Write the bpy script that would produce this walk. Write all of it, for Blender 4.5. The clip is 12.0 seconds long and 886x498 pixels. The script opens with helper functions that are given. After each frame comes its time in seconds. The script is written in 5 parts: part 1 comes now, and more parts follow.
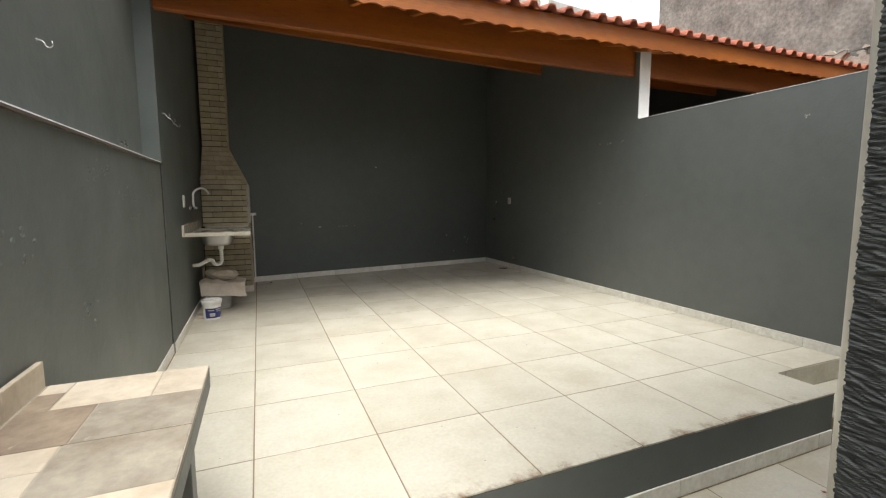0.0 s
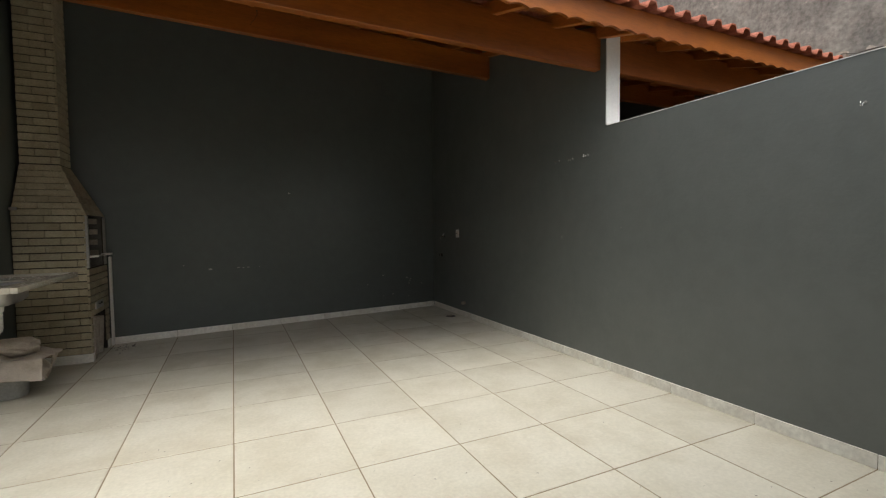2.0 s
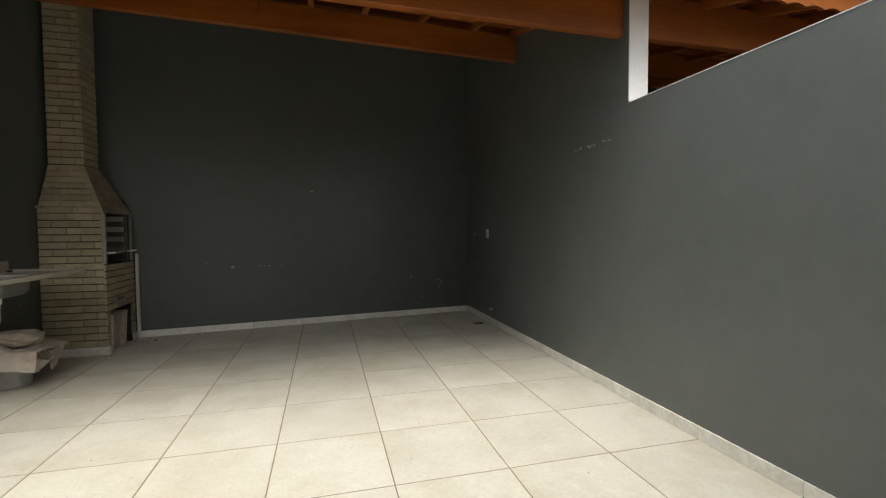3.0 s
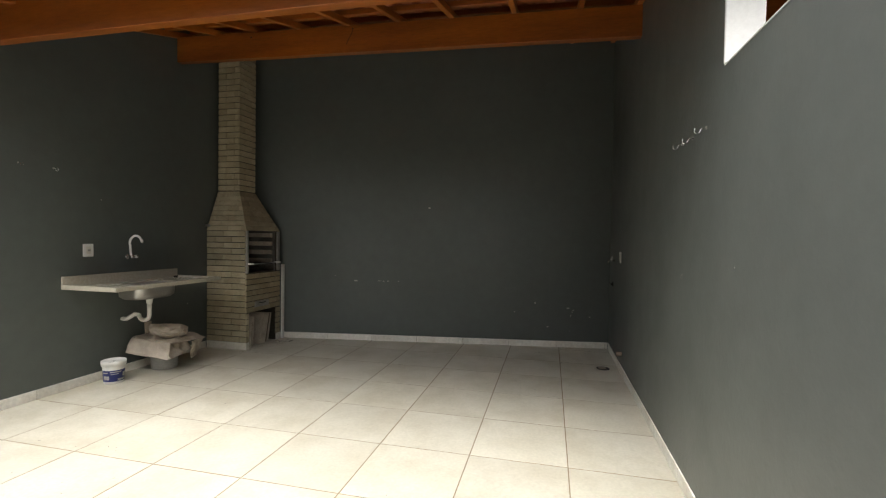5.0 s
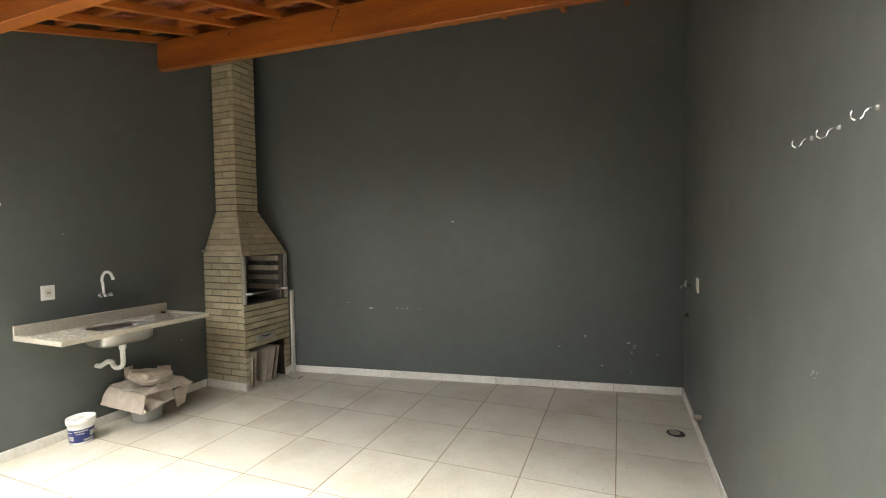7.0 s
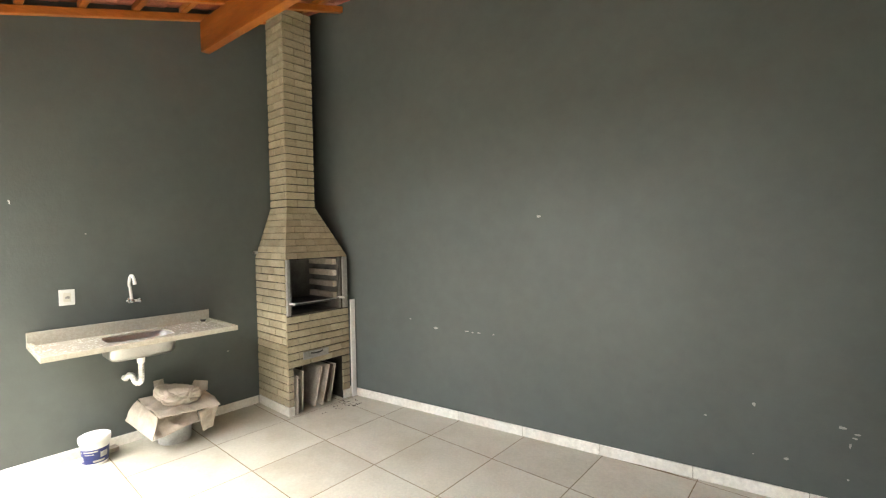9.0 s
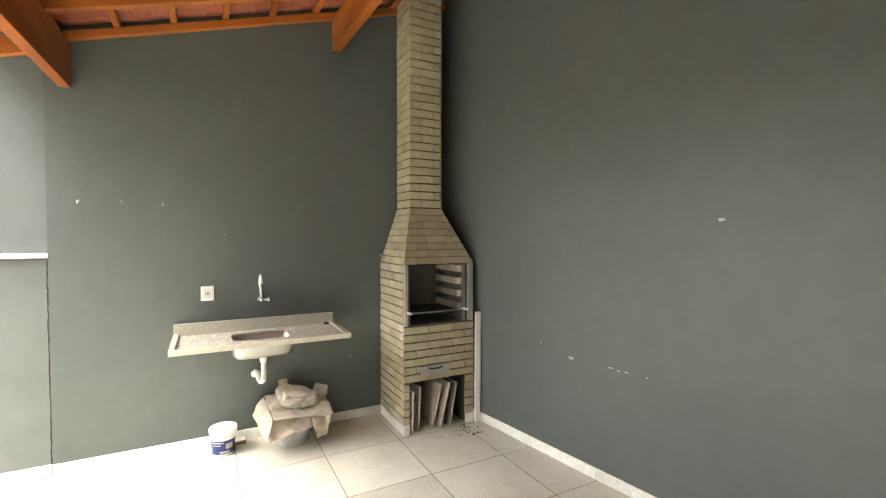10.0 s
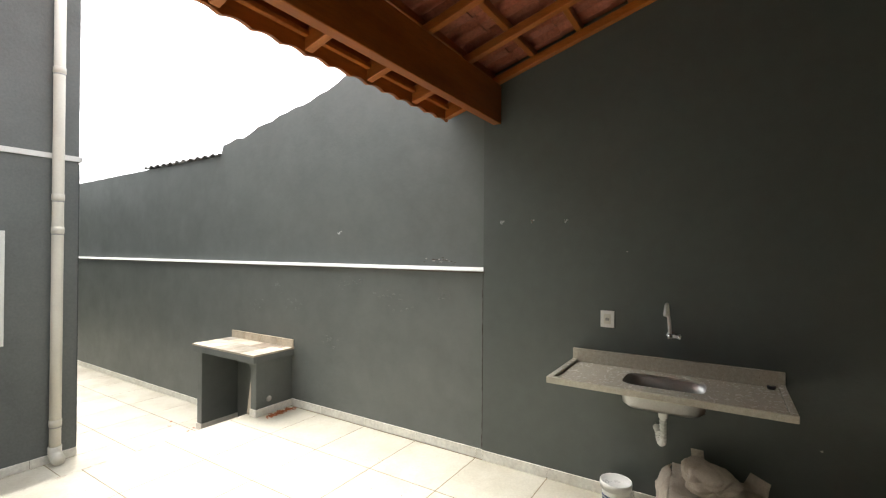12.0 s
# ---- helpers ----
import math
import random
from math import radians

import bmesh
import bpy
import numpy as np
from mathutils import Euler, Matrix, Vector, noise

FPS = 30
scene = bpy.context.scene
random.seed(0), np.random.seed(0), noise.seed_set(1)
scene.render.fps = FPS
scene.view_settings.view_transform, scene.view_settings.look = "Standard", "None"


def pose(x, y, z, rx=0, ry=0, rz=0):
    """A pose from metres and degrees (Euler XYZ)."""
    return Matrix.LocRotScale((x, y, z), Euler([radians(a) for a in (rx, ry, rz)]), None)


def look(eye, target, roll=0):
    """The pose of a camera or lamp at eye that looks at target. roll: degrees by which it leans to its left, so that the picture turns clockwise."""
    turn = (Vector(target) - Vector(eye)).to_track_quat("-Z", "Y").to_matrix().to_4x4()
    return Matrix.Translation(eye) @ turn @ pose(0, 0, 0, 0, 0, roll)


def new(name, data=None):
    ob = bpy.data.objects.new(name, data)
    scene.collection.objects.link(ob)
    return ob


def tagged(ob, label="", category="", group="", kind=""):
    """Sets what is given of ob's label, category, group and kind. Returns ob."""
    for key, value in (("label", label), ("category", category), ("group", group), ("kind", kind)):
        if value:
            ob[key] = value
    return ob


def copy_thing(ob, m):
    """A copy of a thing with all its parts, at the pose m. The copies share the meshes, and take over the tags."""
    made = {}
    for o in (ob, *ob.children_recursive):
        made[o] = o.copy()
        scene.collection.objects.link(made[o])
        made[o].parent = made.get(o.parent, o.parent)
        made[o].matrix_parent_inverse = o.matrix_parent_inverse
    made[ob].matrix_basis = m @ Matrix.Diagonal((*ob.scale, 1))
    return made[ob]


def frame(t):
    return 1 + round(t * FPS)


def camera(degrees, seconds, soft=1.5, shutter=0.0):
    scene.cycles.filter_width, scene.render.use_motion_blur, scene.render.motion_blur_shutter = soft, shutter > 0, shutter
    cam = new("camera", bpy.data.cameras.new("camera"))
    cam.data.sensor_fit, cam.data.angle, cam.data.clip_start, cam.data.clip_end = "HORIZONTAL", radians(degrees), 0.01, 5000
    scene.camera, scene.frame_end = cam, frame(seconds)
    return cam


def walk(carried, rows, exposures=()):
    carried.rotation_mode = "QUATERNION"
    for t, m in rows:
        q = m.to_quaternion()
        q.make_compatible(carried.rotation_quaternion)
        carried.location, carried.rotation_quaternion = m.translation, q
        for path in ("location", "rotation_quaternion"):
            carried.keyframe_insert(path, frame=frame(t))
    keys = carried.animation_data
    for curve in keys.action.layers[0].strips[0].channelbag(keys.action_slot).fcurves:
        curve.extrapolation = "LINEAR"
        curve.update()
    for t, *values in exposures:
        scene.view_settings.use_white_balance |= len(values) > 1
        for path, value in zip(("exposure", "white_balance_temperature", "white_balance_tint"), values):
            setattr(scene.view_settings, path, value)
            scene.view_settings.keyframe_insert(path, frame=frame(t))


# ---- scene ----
cam = camera(89.5, 12.0, soft=1.2)
PATH = [
    (0, (0.012, 0.012, 1.23), (0.767, 1.85, 1.007), -0.2),
    (0.5, (0.213, 0.375, 1.227), (1.061, 2.174, 1.02), -0.6),
    (1, (0.479, 0.674, 1.249), (1.389, 2.449, 1.1), -0.5),
    (1.5, (0.809, 0.926, 1.283), (1.715, 2.706, 1.178), -0.7),
    (2, (1.168, 1.12, 1.263), (2.017, 2.929, 1.172), -0.6),
    (2.5, (1.594, 1.234, 1.235), (2.301, 3.103, 1.149), -0.2),
    (3, (2.024, 1.29, 1.243), (2.535, 3.222, 1.157), -0.3),
    (3.2, (2.2, 1.302, 1.244), (2.606, 3.258, 1.152), -0.2),
    (4.8, (3.363, 1.728, 1.332), (2.953, 3.684, 1.27), 0.7),
    (5, (3.409, 1.851, 1.361), (2.942, 3.795, 1.316), 0.8),
    (5.5, (3.537, 2.066, 1.496), (2.934, 3.973, 1.467), 1.0),
    (6, (3.582, 2.274, 1.537), (2.918, 4.16, 1.511), 0.8),
    (6.5, (3.535, 2.614, 1.584), (2.849, 4.492, 1.531), -0.1),
    (7, (3.564, 2.903, 1.638), (2.828, 4.762, 1.567), -0.9),
    (7.2, (3.575, 3.035, 1.635), (2.816, 4.884, 1.558), -1.0),
    (8.8, (3.64, 4.359, 1.661), (2.376, 5.906, 1.571), -0.9),
    (9, (3.581, 4.379, 1.64), (2.27, 5.888, 1.571), -0.9),
    (9.5, (3.455, 4.688, 1.64), (1.917, 5.965, 1.577), -0.3),
    (10, (3.297, 5.031, 1.675), (1.53, 5.967, 1.613), 0.1),
    (10.5, (3.141, 5.333, 1.681), (1.212, 5.857, 1.623), 0.5),
    (11, (2.908, 5.543, 1.66), (0.91, 5.639, 1.621), 0.4),
    (11.5, (2.682, 5.671, 1.724), (0.745, 5.175, 1.678), 0.2),
    (12, (2.566, 5.712, 1.668), (0.873, 4.649, 1.682), 0.4),
]
EXPOSURES = [(0.0, 1.68), (0.5, 1.22), (1.0, 1.18), (2.5, 1.24), (3.2, 1.5), (5.0, 1.92), (6.0, 2.45), (7.2, 3.25), (9.0, 4.15), (10.0, 4.15), (10.6, 3.8), (11.3, 3.22), (12.0, 2.3)]
walk(cam, [(t, look(eye, target, roll)) for t, eye, target, roll in PATH], EXPOSURES)

# ---- world and sun: a bright overcast sky ----
SUN_EL, SUN_ROT = 64.0, 190.0
world = bpy.data.worlds.new("sky")
scene.world = world
world.use_nodes = True
wn, wl = world.node_tree.nodes, world.node_tree.links
wn.clear()
sky = wn.new("ShaderNodeTexSky")
sky.sky_type, sky.sun_disc = "NISHITA", False
sky.sun_elevation, sky.sun_rotation = radians(SUN_EL), radians(SUN_ROT)
sky.air_density, sky.dust_density = 1.0, 4.0
grey = wn.new("ShaderNodeHueSaturation")
grey.inputs["Saturation"].default_value = 0.18
bg = wn.new("ShaderNodeBackground")
bg.inputs["Strength"].default_value = 0.15
wout = wn.new("ShaderNodeOutputWorld")
wl.new(sky.outputs[0], grey.inputs["Color"])
wl.new(grey.outputs[0], bg.inputs["Color"])
wl.new(bg.outputs[0], wout.inputs["Surface"])

sun_data = bpy.data.lights.new("sun", "SUN")
sun_data.energy, sun_data.angle, sun_data.color = 0.6, radians(38), (1.0, 0.96, 0.9)
sun = new("sun", sun_data)
sd = Vector((math.sin(radians(SUN_ROT)) * math.cos(radians(SUN_EL)), math.cos(radians(SUN_ROT)) * math.cos(radians(SUN_EL)), math.sin(radians(SUN_EL))))
sun.matrix_world = look(sd * 30, (0, 0, 0))


# ---- materials ----
YEDGE_DIRT = 1.585


def material(name, base, rough=0.7, metal=0.0, second=None, scale=1.2, amount=0.5, fine=60.0, fine_amount=0.15,
             bump=0.15, bump_scale=120.0, spots=None, spot_scale=8.0, spot_size=0.1, per_piece=0.0, stretch=(1, 1, 1), rough_var=0.12, spec=0.5, edge=None, joint_dirt=False):
    """A surface with broad patches, fine grain, optional spots, piece-to-piece variation and relief."""
    m = bpy.data.materials.new(name)
    m.use_nodes = True
    n, l = m.node_tree.nodes, m.node_tree.links
    b = n["Principled BSDF"]
    geo = n.new("ShaderNodeNewGeometry")
    mapping = n.new("ShaderNodeMapping")
    mapping.inputs["Scale"].default_value = stretch
    l.new(geo.outputs["Position"], mapping.inputs["Vector"])
    vec = mapping.outputs["Vector"]
    if per_piece:
        info = n.new("ShaderNodeObjectInfo")
        off = n.new("ShaderNodeVectorMath")
        off.operation = "MULTIPLY_ADD"
        off.inputs[1].default_value = (37, 53, 71)
        l.new(info.outputs["Random"], off.inputs[0])
        l.new(vec, off.inputs[2])
        vec = off.outputs[0]

    def noise_node(sc, detail=4.0, rough_n=0.6):
        t = n.new("ShaderNodeTexNoise")
        t.inputs["Scale"].default_value, t.inputs["Detail"].default_value, t.inputs["Roughness"].default_value = sc, detail, rough_n
        l.new(vec, t.inputs["Vector"])
        return t.outputs["Fac"]

    def ramp(src, a, z, va=0.0, vz=1.0):
        r = n.new("ShaderNodeMapRange")
        r.inputs["From Min"].default_value, r.inputs["From Max"].default_value = a, z
        r.inputs["To Min"].default_value, r.inputs["To Max"].default_value = va, vz
        l.new(src, r.inputs["Value"])
        return r.outputs["Result"]

    def mix(fac, a, c, mode="MIX"):
        x = n.new("ShaderNodeMix")
        x.data_type, x.blend_type = "RGBA", mode
        for sock, v in ((x.inputs["Factor"], fac), (x.inputs["A"], a), (x.inputs["B"], c)):
            if isinstance(v, tuple):
                sock.default_value = (*v, 1)
            elif isinstance(v, float):
                sock.default_value = v
            else:
                l.new(v, sock)
        return x.outputs["Result"]

    second = second or tuple(c * 0.72 for c in base)
    big = noise_node(scale, 5.0)
    col = mix(ramp(big, 0.38, 0.68, 0.0, amount), base, second)
    grain = noise_node(fine, 3.0)
    shade = ramp(grain, 0.3, 0.7, 1 - fine_amount, 1 + fine_amount)
    comb = n.new("ShaderNodeCombineColor")
    for s in ("Red", "Green", "Blue"):
        l.new(shade, comb.inputs[s])
    col = mix(1.0, col, comb.outputs[0], "MULTIPLY")
    if per_piece:
        tone = ramp(info.outputs["Random"], 0, 1, 1 - per_piece, 1 + per_piece)
        comb2 = n.new("ShaderNodeCombineColor")
        for s in ("Red", "Green", "Blue"):
            l.new(tone, comb2.inputs[s])
        col = mix(1.0, col, comb2.outputs[0], "MULTIPLY")
    if spots:
        sp = noise_node(spot_scale, 6.0, 0.7)
        col = mix(ramp(sp, 0.66 - spot_size * 0.5, 0.74 - spot_size * 0.5), col, spots)
    if joint_dirt:
        # brown grime trodden into the tile's rim, patchy along its length
        tc = n.new("ShaderNodeTexCoord")
        uv = n.new("ShaderNodeSeparateXYZ")
        l.new(tc.outputs["Generated"], uv.inputs[0])
        rims = []
        for axis in ("X", "Y"):
            half = n.new("ShaderNodeMath")
            half.operation = "SUBTRACT"
            l.new(uv.outputs[axis], half.inputs[0])
            half.inputs[1].default_value = 0.5
            size = n.new("ShaderNodeMath")
            size.operation = "ABSOLUTE"
            l.new(half.outputs[0], size.inputs[0])
            rims.append(size.outputs[0])
        most = n.new("ShaderNodeMath")
        most.operation = "MAXIMUM"
        l.new(rims[0], most.inputs[0])
        l.new(rims[1], most.inputs[1])
        rim = ramp(most.outputs[0], 0.465, 0.5, 0.0, 0.2)
        add_r = n.new("ShaderNodeMath")
        add_r.operation = "ADD"
        l.new(rim, add_r.inputs[0])
        l.new(noise_node(6.0, 7.0, 0.7), add_r.inputs[1])
        keep = n.new("ShaderNodeMath")
        keep.operation = "MULTIPLY"
        l.new(ramp(add_r.outputs[0], 0.66, 0.95, 0.0, 0.5), keep.inputs[0])
        l.new(ramp(rim, 0.0, 0.06), keep.inputs[1])
        col = mix(keep.outputs[0], col, (0.33, 0.26, 0.16))
        film = ramp(noise_node(1.1, 6.0, 0.65), 0.5, 0.75, 0.0, 0.32)
        col = mix(film, col, (0.44, 0.38, 0.27))
    if edge:
        # brown dirt trodden on to the floor's open edge
        axes = n.new("ShaderNodeSeparateXYZ")
        l.new(geo.outputs["Position"], axes.inputs[0])
        near = ramp(axes.outputs["Y"], edge[0], edge[0] + edge[1], 0.215, 0.0)
        smear = noise_node(5.0, 8.0, 0.75)
        add = n.new("ShaderNodeMath")
        add.operation = "ADD"
        l.new(near, add.inputs[0])
        l.new(smear, add.inputs[1])
        level = n.new("ShaderNodeMath")
        level.operation = "MULTIPLY"
        l.new(ramp(add.outputs[0], 0.66, 0.86), level.inputs[0])
        l.new(ramp(near, 0.0, 0.05), level.inputs[1])
        col = mix(level.outputs[0], col, (0.21, 0.13, 0.075))
    l.new(col, b.inputs["Base Color"])
    l.new(ramp(big, 0.3, 0.7, max(0.02, rough - rough_var), min(1, rough + rough_var)), b.inputs["Roughness"])
    b.inputs["Metallic"].default_value = metal
    b.inputs["Specular IOR Level"].default_value = spec
    if bump:
        bn = n.new("ShaderNodeBump")
        bn.inputs["Strength"].default_value, bn.inputs["Distance"].default_value = bump, 0.004
        l.new(noise_node(bump_scale, 5.0), bn.inputs["Height"])
        l.new(bn.outputs[0], b.inputs["Normal"])
    return m


# one grey paint in three tones: canopy shade and open daylight put into the colour
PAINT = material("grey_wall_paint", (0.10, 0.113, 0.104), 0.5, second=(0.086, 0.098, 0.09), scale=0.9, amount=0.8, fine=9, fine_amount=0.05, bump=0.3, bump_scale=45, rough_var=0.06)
PAINT_HALF_LIT = material("grey_wall_paint_half_lit", (0.135, 0.147, 0.136), 0.48, second=(0.115, 0.126, 0.116), scale=1.1, amount=0.8, fine=7, fine_amount=0.05, bump=0.4, bump_scale=35, rough_var=0.06)
PAINT_LIT = material("grey_wall_paint_lit", (0.140, 0.152, 0.141), 0.52, second=(0.118, 0.129, 0.119), scale=1.6, amount=0.8, fine=5, fine_amount=0.07, bump=0.6, bump_scale=22, rough_var=0.06)
HOUSE = material("grey_house_render", (0.138, 0.15, 0.143), 0.6, second=(0.112, 0.122, 0.116), scale=1.4, amount=0.8, fine=50, fine_amount=0.08, bump=1.0, bump_scale=42)
# render of the passage side of the house, coloured darker than HOUSE
COAT = material("darker_house_render", (0.056, 0.061, 0.06), 0.8, second=(0.045, 0.049, 0.048), scale=2.0, amount=0.7, fine=60, fine_amount=0.12, bump=0.4, bump_scale=120)
LEDGE = material("dark_brown_ledge", (0.09, 0.072, 0.055), 0.9, scale=8, amount=0.6, bump=0.4)
WHITE = material("white_wall_paint", (0.76, 0.76, 0.73), 0.6, scale=2, amount=0.2, fine_amount=0.04, bump=0.06)
CREAM_PVC = material("cream_pvc", (0.72, 0.69, 0.6), 0.4, scale=3, amount=0.25, fine_amount=0.04, bump=0.05)
TILE = material("cream_floor_tile", (0.60, 0.57, 0.47), 0.42, second=(0.50, 0.465, 0.36), scale=2.2, amount=0.75, fine=55, fine_amount=0.07, bump=0.1, bump_scale=60,
                spots=(0.27, 0.22, 0.15), spot_scale=17, spot_size=-0.065, per_piece=0.05, edge=(YEDGE_DIRT, 0.14), joint_dirt=True)
TILE_LOW = material("cream_yard_tile", (0.60, 0.565, 0.465), 0.42, second=(0.50, 0.45, 0.355), scale=2.2, amount=0.75, fine=55, fine_amount=0.07, bump=0.1, bump_scale=60,
                    spots=(0.27, 0.22, 0.15), spot_scale=17, spot_size=-0.065, per_piece=0.05, joint_dirt=True)
BENCH_GROUT = material("pale_grout", (0.42, 0.37, 0.29), 0.9, scale=6, amount=0.6)
GROUT = material("brown_grout", (0.26, 0.20, 0.12), 0.9, scale=5, amount=0.5)
SKIRT = material("white_skirting_tile", (0.85, 0.835, 0.76), 0.4, second=(0.70, 0.665, 0.575), scale=7, amount=0.8, fine=35, fine_amount=0.1, bump=0.08, per_piece=0.05)
WOOD = material("orange_stained_wood", (0.35, 0.104, 0.013), 0.42, second=(0.15, 0.036, 0.007), scale=2.5, amount=0.7, fine=40, fine_amount=0.18, bump=0.25, bump_scale=50, stretch=(0.25, 1, 1.6))
WOOD_Y = material("orange_stained_rafter", (0.43, 0.135, 0.018), 0.5, second=(0.26, 0.072, 0.012), scale=2.5, amount=0.7, fine=40, fine_amount=0.18, bump=0.25, bump_scale=50, stretch=(1.6, 0.25, 1.6))
CLAY = material("terracotta_roof_tile", (0.34, 0.098, 0.048), 0.8, second=(0.37, 0.145, 0.098), scale=6, amount=0.7, fine=50, fine_amount=0.2, bump=0.3, bump_scale=80, per_piece=0.16)
STUCCO = material("weathered_grey_render", (0.275, 0.27, 0.232), 0.9, second=(0.13, 0.125, 0.112), scale=1.6, amount=0.95, fine=18, fine_amount=0.3, bump=1.0, bump_scale=22,
                  spots=(0.42, 0.39, 0.33), spot_scale=2.2, spot_size=0.06)
CONCRETE = material("bare_concrete", (0.3, 0.29, 0.27), 0.9, scale=2, amount=0.6, bump=0.5, bump_scale=30)
BRICK = material("beige_facing_brick", (0.44, 0.385, 0.26), 0.75, second=(0.35, 0.295, 0.19), scale=7, amount=0.8, fine=70, fine_amount=0.15, bump=0.4, bump_scale=90, per_piece=0.13)
MORTAR = material("dark_mortar", (0.052, 0.043, 0.031), 0.95, scale=9, amount=0.5, bump=0.4)
GRANITE = material("beige_granite", (0.55, 0.52, 0.43), 0.22, second=(0.40, 0.355, 0.265), scale=45, amount=0.7, fine=200, fine_amount=0.12, bump=0.03,
                   spots=(0.1, 0.085, 0.07), spot_scale=48, spot_size=0.0)
STEEL = material("brushed_steel", (0.46, 0.455, 0.43), 0.42, 1.0, scale=6, amount=0.3, fine=120, fine_amount=0.08, bump=0.05)
CHROME = material("chrome", (0.8, 0.8, 0.79), 0.24, 1.0, scale=9, amount=0.2, bump=0.0)
DARKMETAL = material("sooty_metal", (0.06, 0.058, 0.055), 0.6, 0.6, scale=9, amount=0.6)
SOOT = material("sooty_cement", (0.2, 0.19, 0.17), 0.9, second=(0.06, 0.055, 0.05), scale=3, amount=0.9, bump=0.4)
PLASTIC = material("white_plastic", (0.8, 0.79, 0.75), 0.35, scale=4, amount=0.15, fine_amount=0.03, bump=0.02)
BLUE = material("blue_label", (0.013, 0.022, 0.13), 0.4, scale=12, amount=0.4, bump=0.0)
GREYTIN = material("dull_grey_tin", (0.42, 0.41, 0.38), 0.45, 0.5, scale=8, amount=0.6, bump=0.1)
TINGREY = material("pale_grey_plastic", (0.52, 0.52, 0.5), 0.5, scale=6, amount=0.5, bump=0.05)
CLOTH = material("dusty_tan_canvas", (0.56, 0.49, 0.40), 0.95, second=(0.41, 0.35, 0.275), scale=9, amount=0.8, fine=120, fine_amount=0.08, bump=0.15, bump_scale=160)
CARD = material("dirty_offwhite_board", (0.55, 0.49, 0.4), 0.8, second=(0.32, 0.26, 0.2), scale=5, amount=0.8, per_piece=0.2, bump=0.2)
DARKBOARD = material("dark_brown_board", (0.10, 0.075, 0.055), 0.8, second=(0.2, 0.16, 0.12), scale=5, amount=0.7, bump=0.2)
STONE_PALE = material("cream_slate", (0.62, 0.55, 0.43), 0.7, second=(0.42, 0.33, 0.225), scale=5, amount=0.7, fine=22, fine_amount=0.09, bump=0.6, bump_scale=30,
                      spots=(0.46, 0.30, 0.14), spot_scale=6, spot_size=-0.03, per_piece=0.08)
STONE_GREY = material("grey_brown_slate", (0.37, 0.33, 0.26), 0.7, second=(0.25, 0.205, 0.15), scale=4.5, amount=0.9, fine=26, fine_amount=0.14, bump=0.9, bump_scale=30,
                      spots=(0.5, 0.44, 0.36), spot_scale=22, spot_size=0.05, per_piece=0.1)
STONE_BROWN = material("brown_slate", (0.31, 0.24, 0.17), 0.7, second=(0.21, 0.162, 0.118), scale=5, amount=0.9, fine=26, fine_amount=0.14, bump=0.9, bump_scale=30,
                       spots=(0.48, 0.39, 0.28), spot_scale=18, spot_size=0.02, per_piece=0.1)
BROKEN = material("broken_brick", (0.27, 0.13, 0.07), 0.95, second=(0.06, 0.045, 0.035), scale=14, amount=1.0, fine=50, fine_amount=0.3, bump=0.6)
LEAF = material("dry_orange_leaf", (0.42, 0.13, 0.04), 0.8, second=(0.2, 0.07, 0.03), scale=20, amount=0.8, per_piece=0.25)
ASH = material("dark_ash", (0.05, 0.04, 0.035), 0.95, scale=20, amount=0.6)
CHIP = material("bare_plaster_chip", (0.44, 0.425, 0.39), 0.9, scale=20, amount=0.4, bump=0.2)
FLAKE = material("flaking_pale_plaster", (0.4, 0.37, 0.3), 0.95, second=(0.22, 0.2, 0.165), scale=6, amount=0.9, fine=40, fine_amount=0.2, bump=0.5)
FIBRE = material("fibre_cement", (0.2, 0.195, 0.19), 0.9, scale=3, amount=0.8, bump=0.4)
GROUND = material("bare_soil", (0.16, 0.125, 0.09), 0.95, scale=0.4, amount=0.7, bump=0.5, bump_scale=12)
GLASS_DARK = material("dark_window_glass", (0.03, 0.033, 0.035), 0.06, bump=0.0, fine_amount=0.0, amount=0.1, rough_var=0.02)
BLACK = material("black_rubber", (0.02, 0.02, 0.02), 0.6, bump=0.05)


# ---- mesh helpers ----
def box(bm, x0, x1, y0, y1, z0, z1, bevel=0.0):
    """Adds a box to bm; bevel rounds its edges."""
    r = bmesh.ops.create_cube(bm, size=1.0, matrix=Matrix.Translation(((x0 + x1) / 2, (y0 + y1) / 2, (z0 + z1) / 2)) @ Matrix.Diagonal((x1 - x0, y1 - y0, z1 - z0, 1)))
    if bevel:
        es = list({e for v in r["verts"] for e in v.link_edges})
        bmesh.ops.bevel(bm, geom=es, offset=bevel, segments=1 if bevel < 0.004 else 2, affect="EDGES", profile=0.6)
    return bm


def boxed(*args, bevel=0.0):
    return box(bmesh.new(), *args, bevel=bevel)


def link_mesh(name, bm, mat, smooth=False):
    me = bpy.data.meshes.new(name)
    bmesh.ops.recalc_face_normals(bm, faces=bm.faces)
    bm.to_mesh(me)
    bm.free()
    me.materials.append(mat)
    if smooth:
        for p in me.polygons:
            p.use_smooth = True
    return new(name, me)


ORIGIN = {}


def part(name, bm, mat, parent, label="", smooth=False):
    """A part of a thing, drawn in world coordinates."""
    ob = link_mesh(name, bm, mat, smooth)
    ob.parent = parent
    ob.location = -Vector(ORIGIN.get(parent.name, (0, 0, 0)))
    if label:
        tagged(ob, label)
    return ob


def structure(name, bm, mat, label, category):
    return tagged(link_mesh(name, bm, mat), label, category, kind="structure")


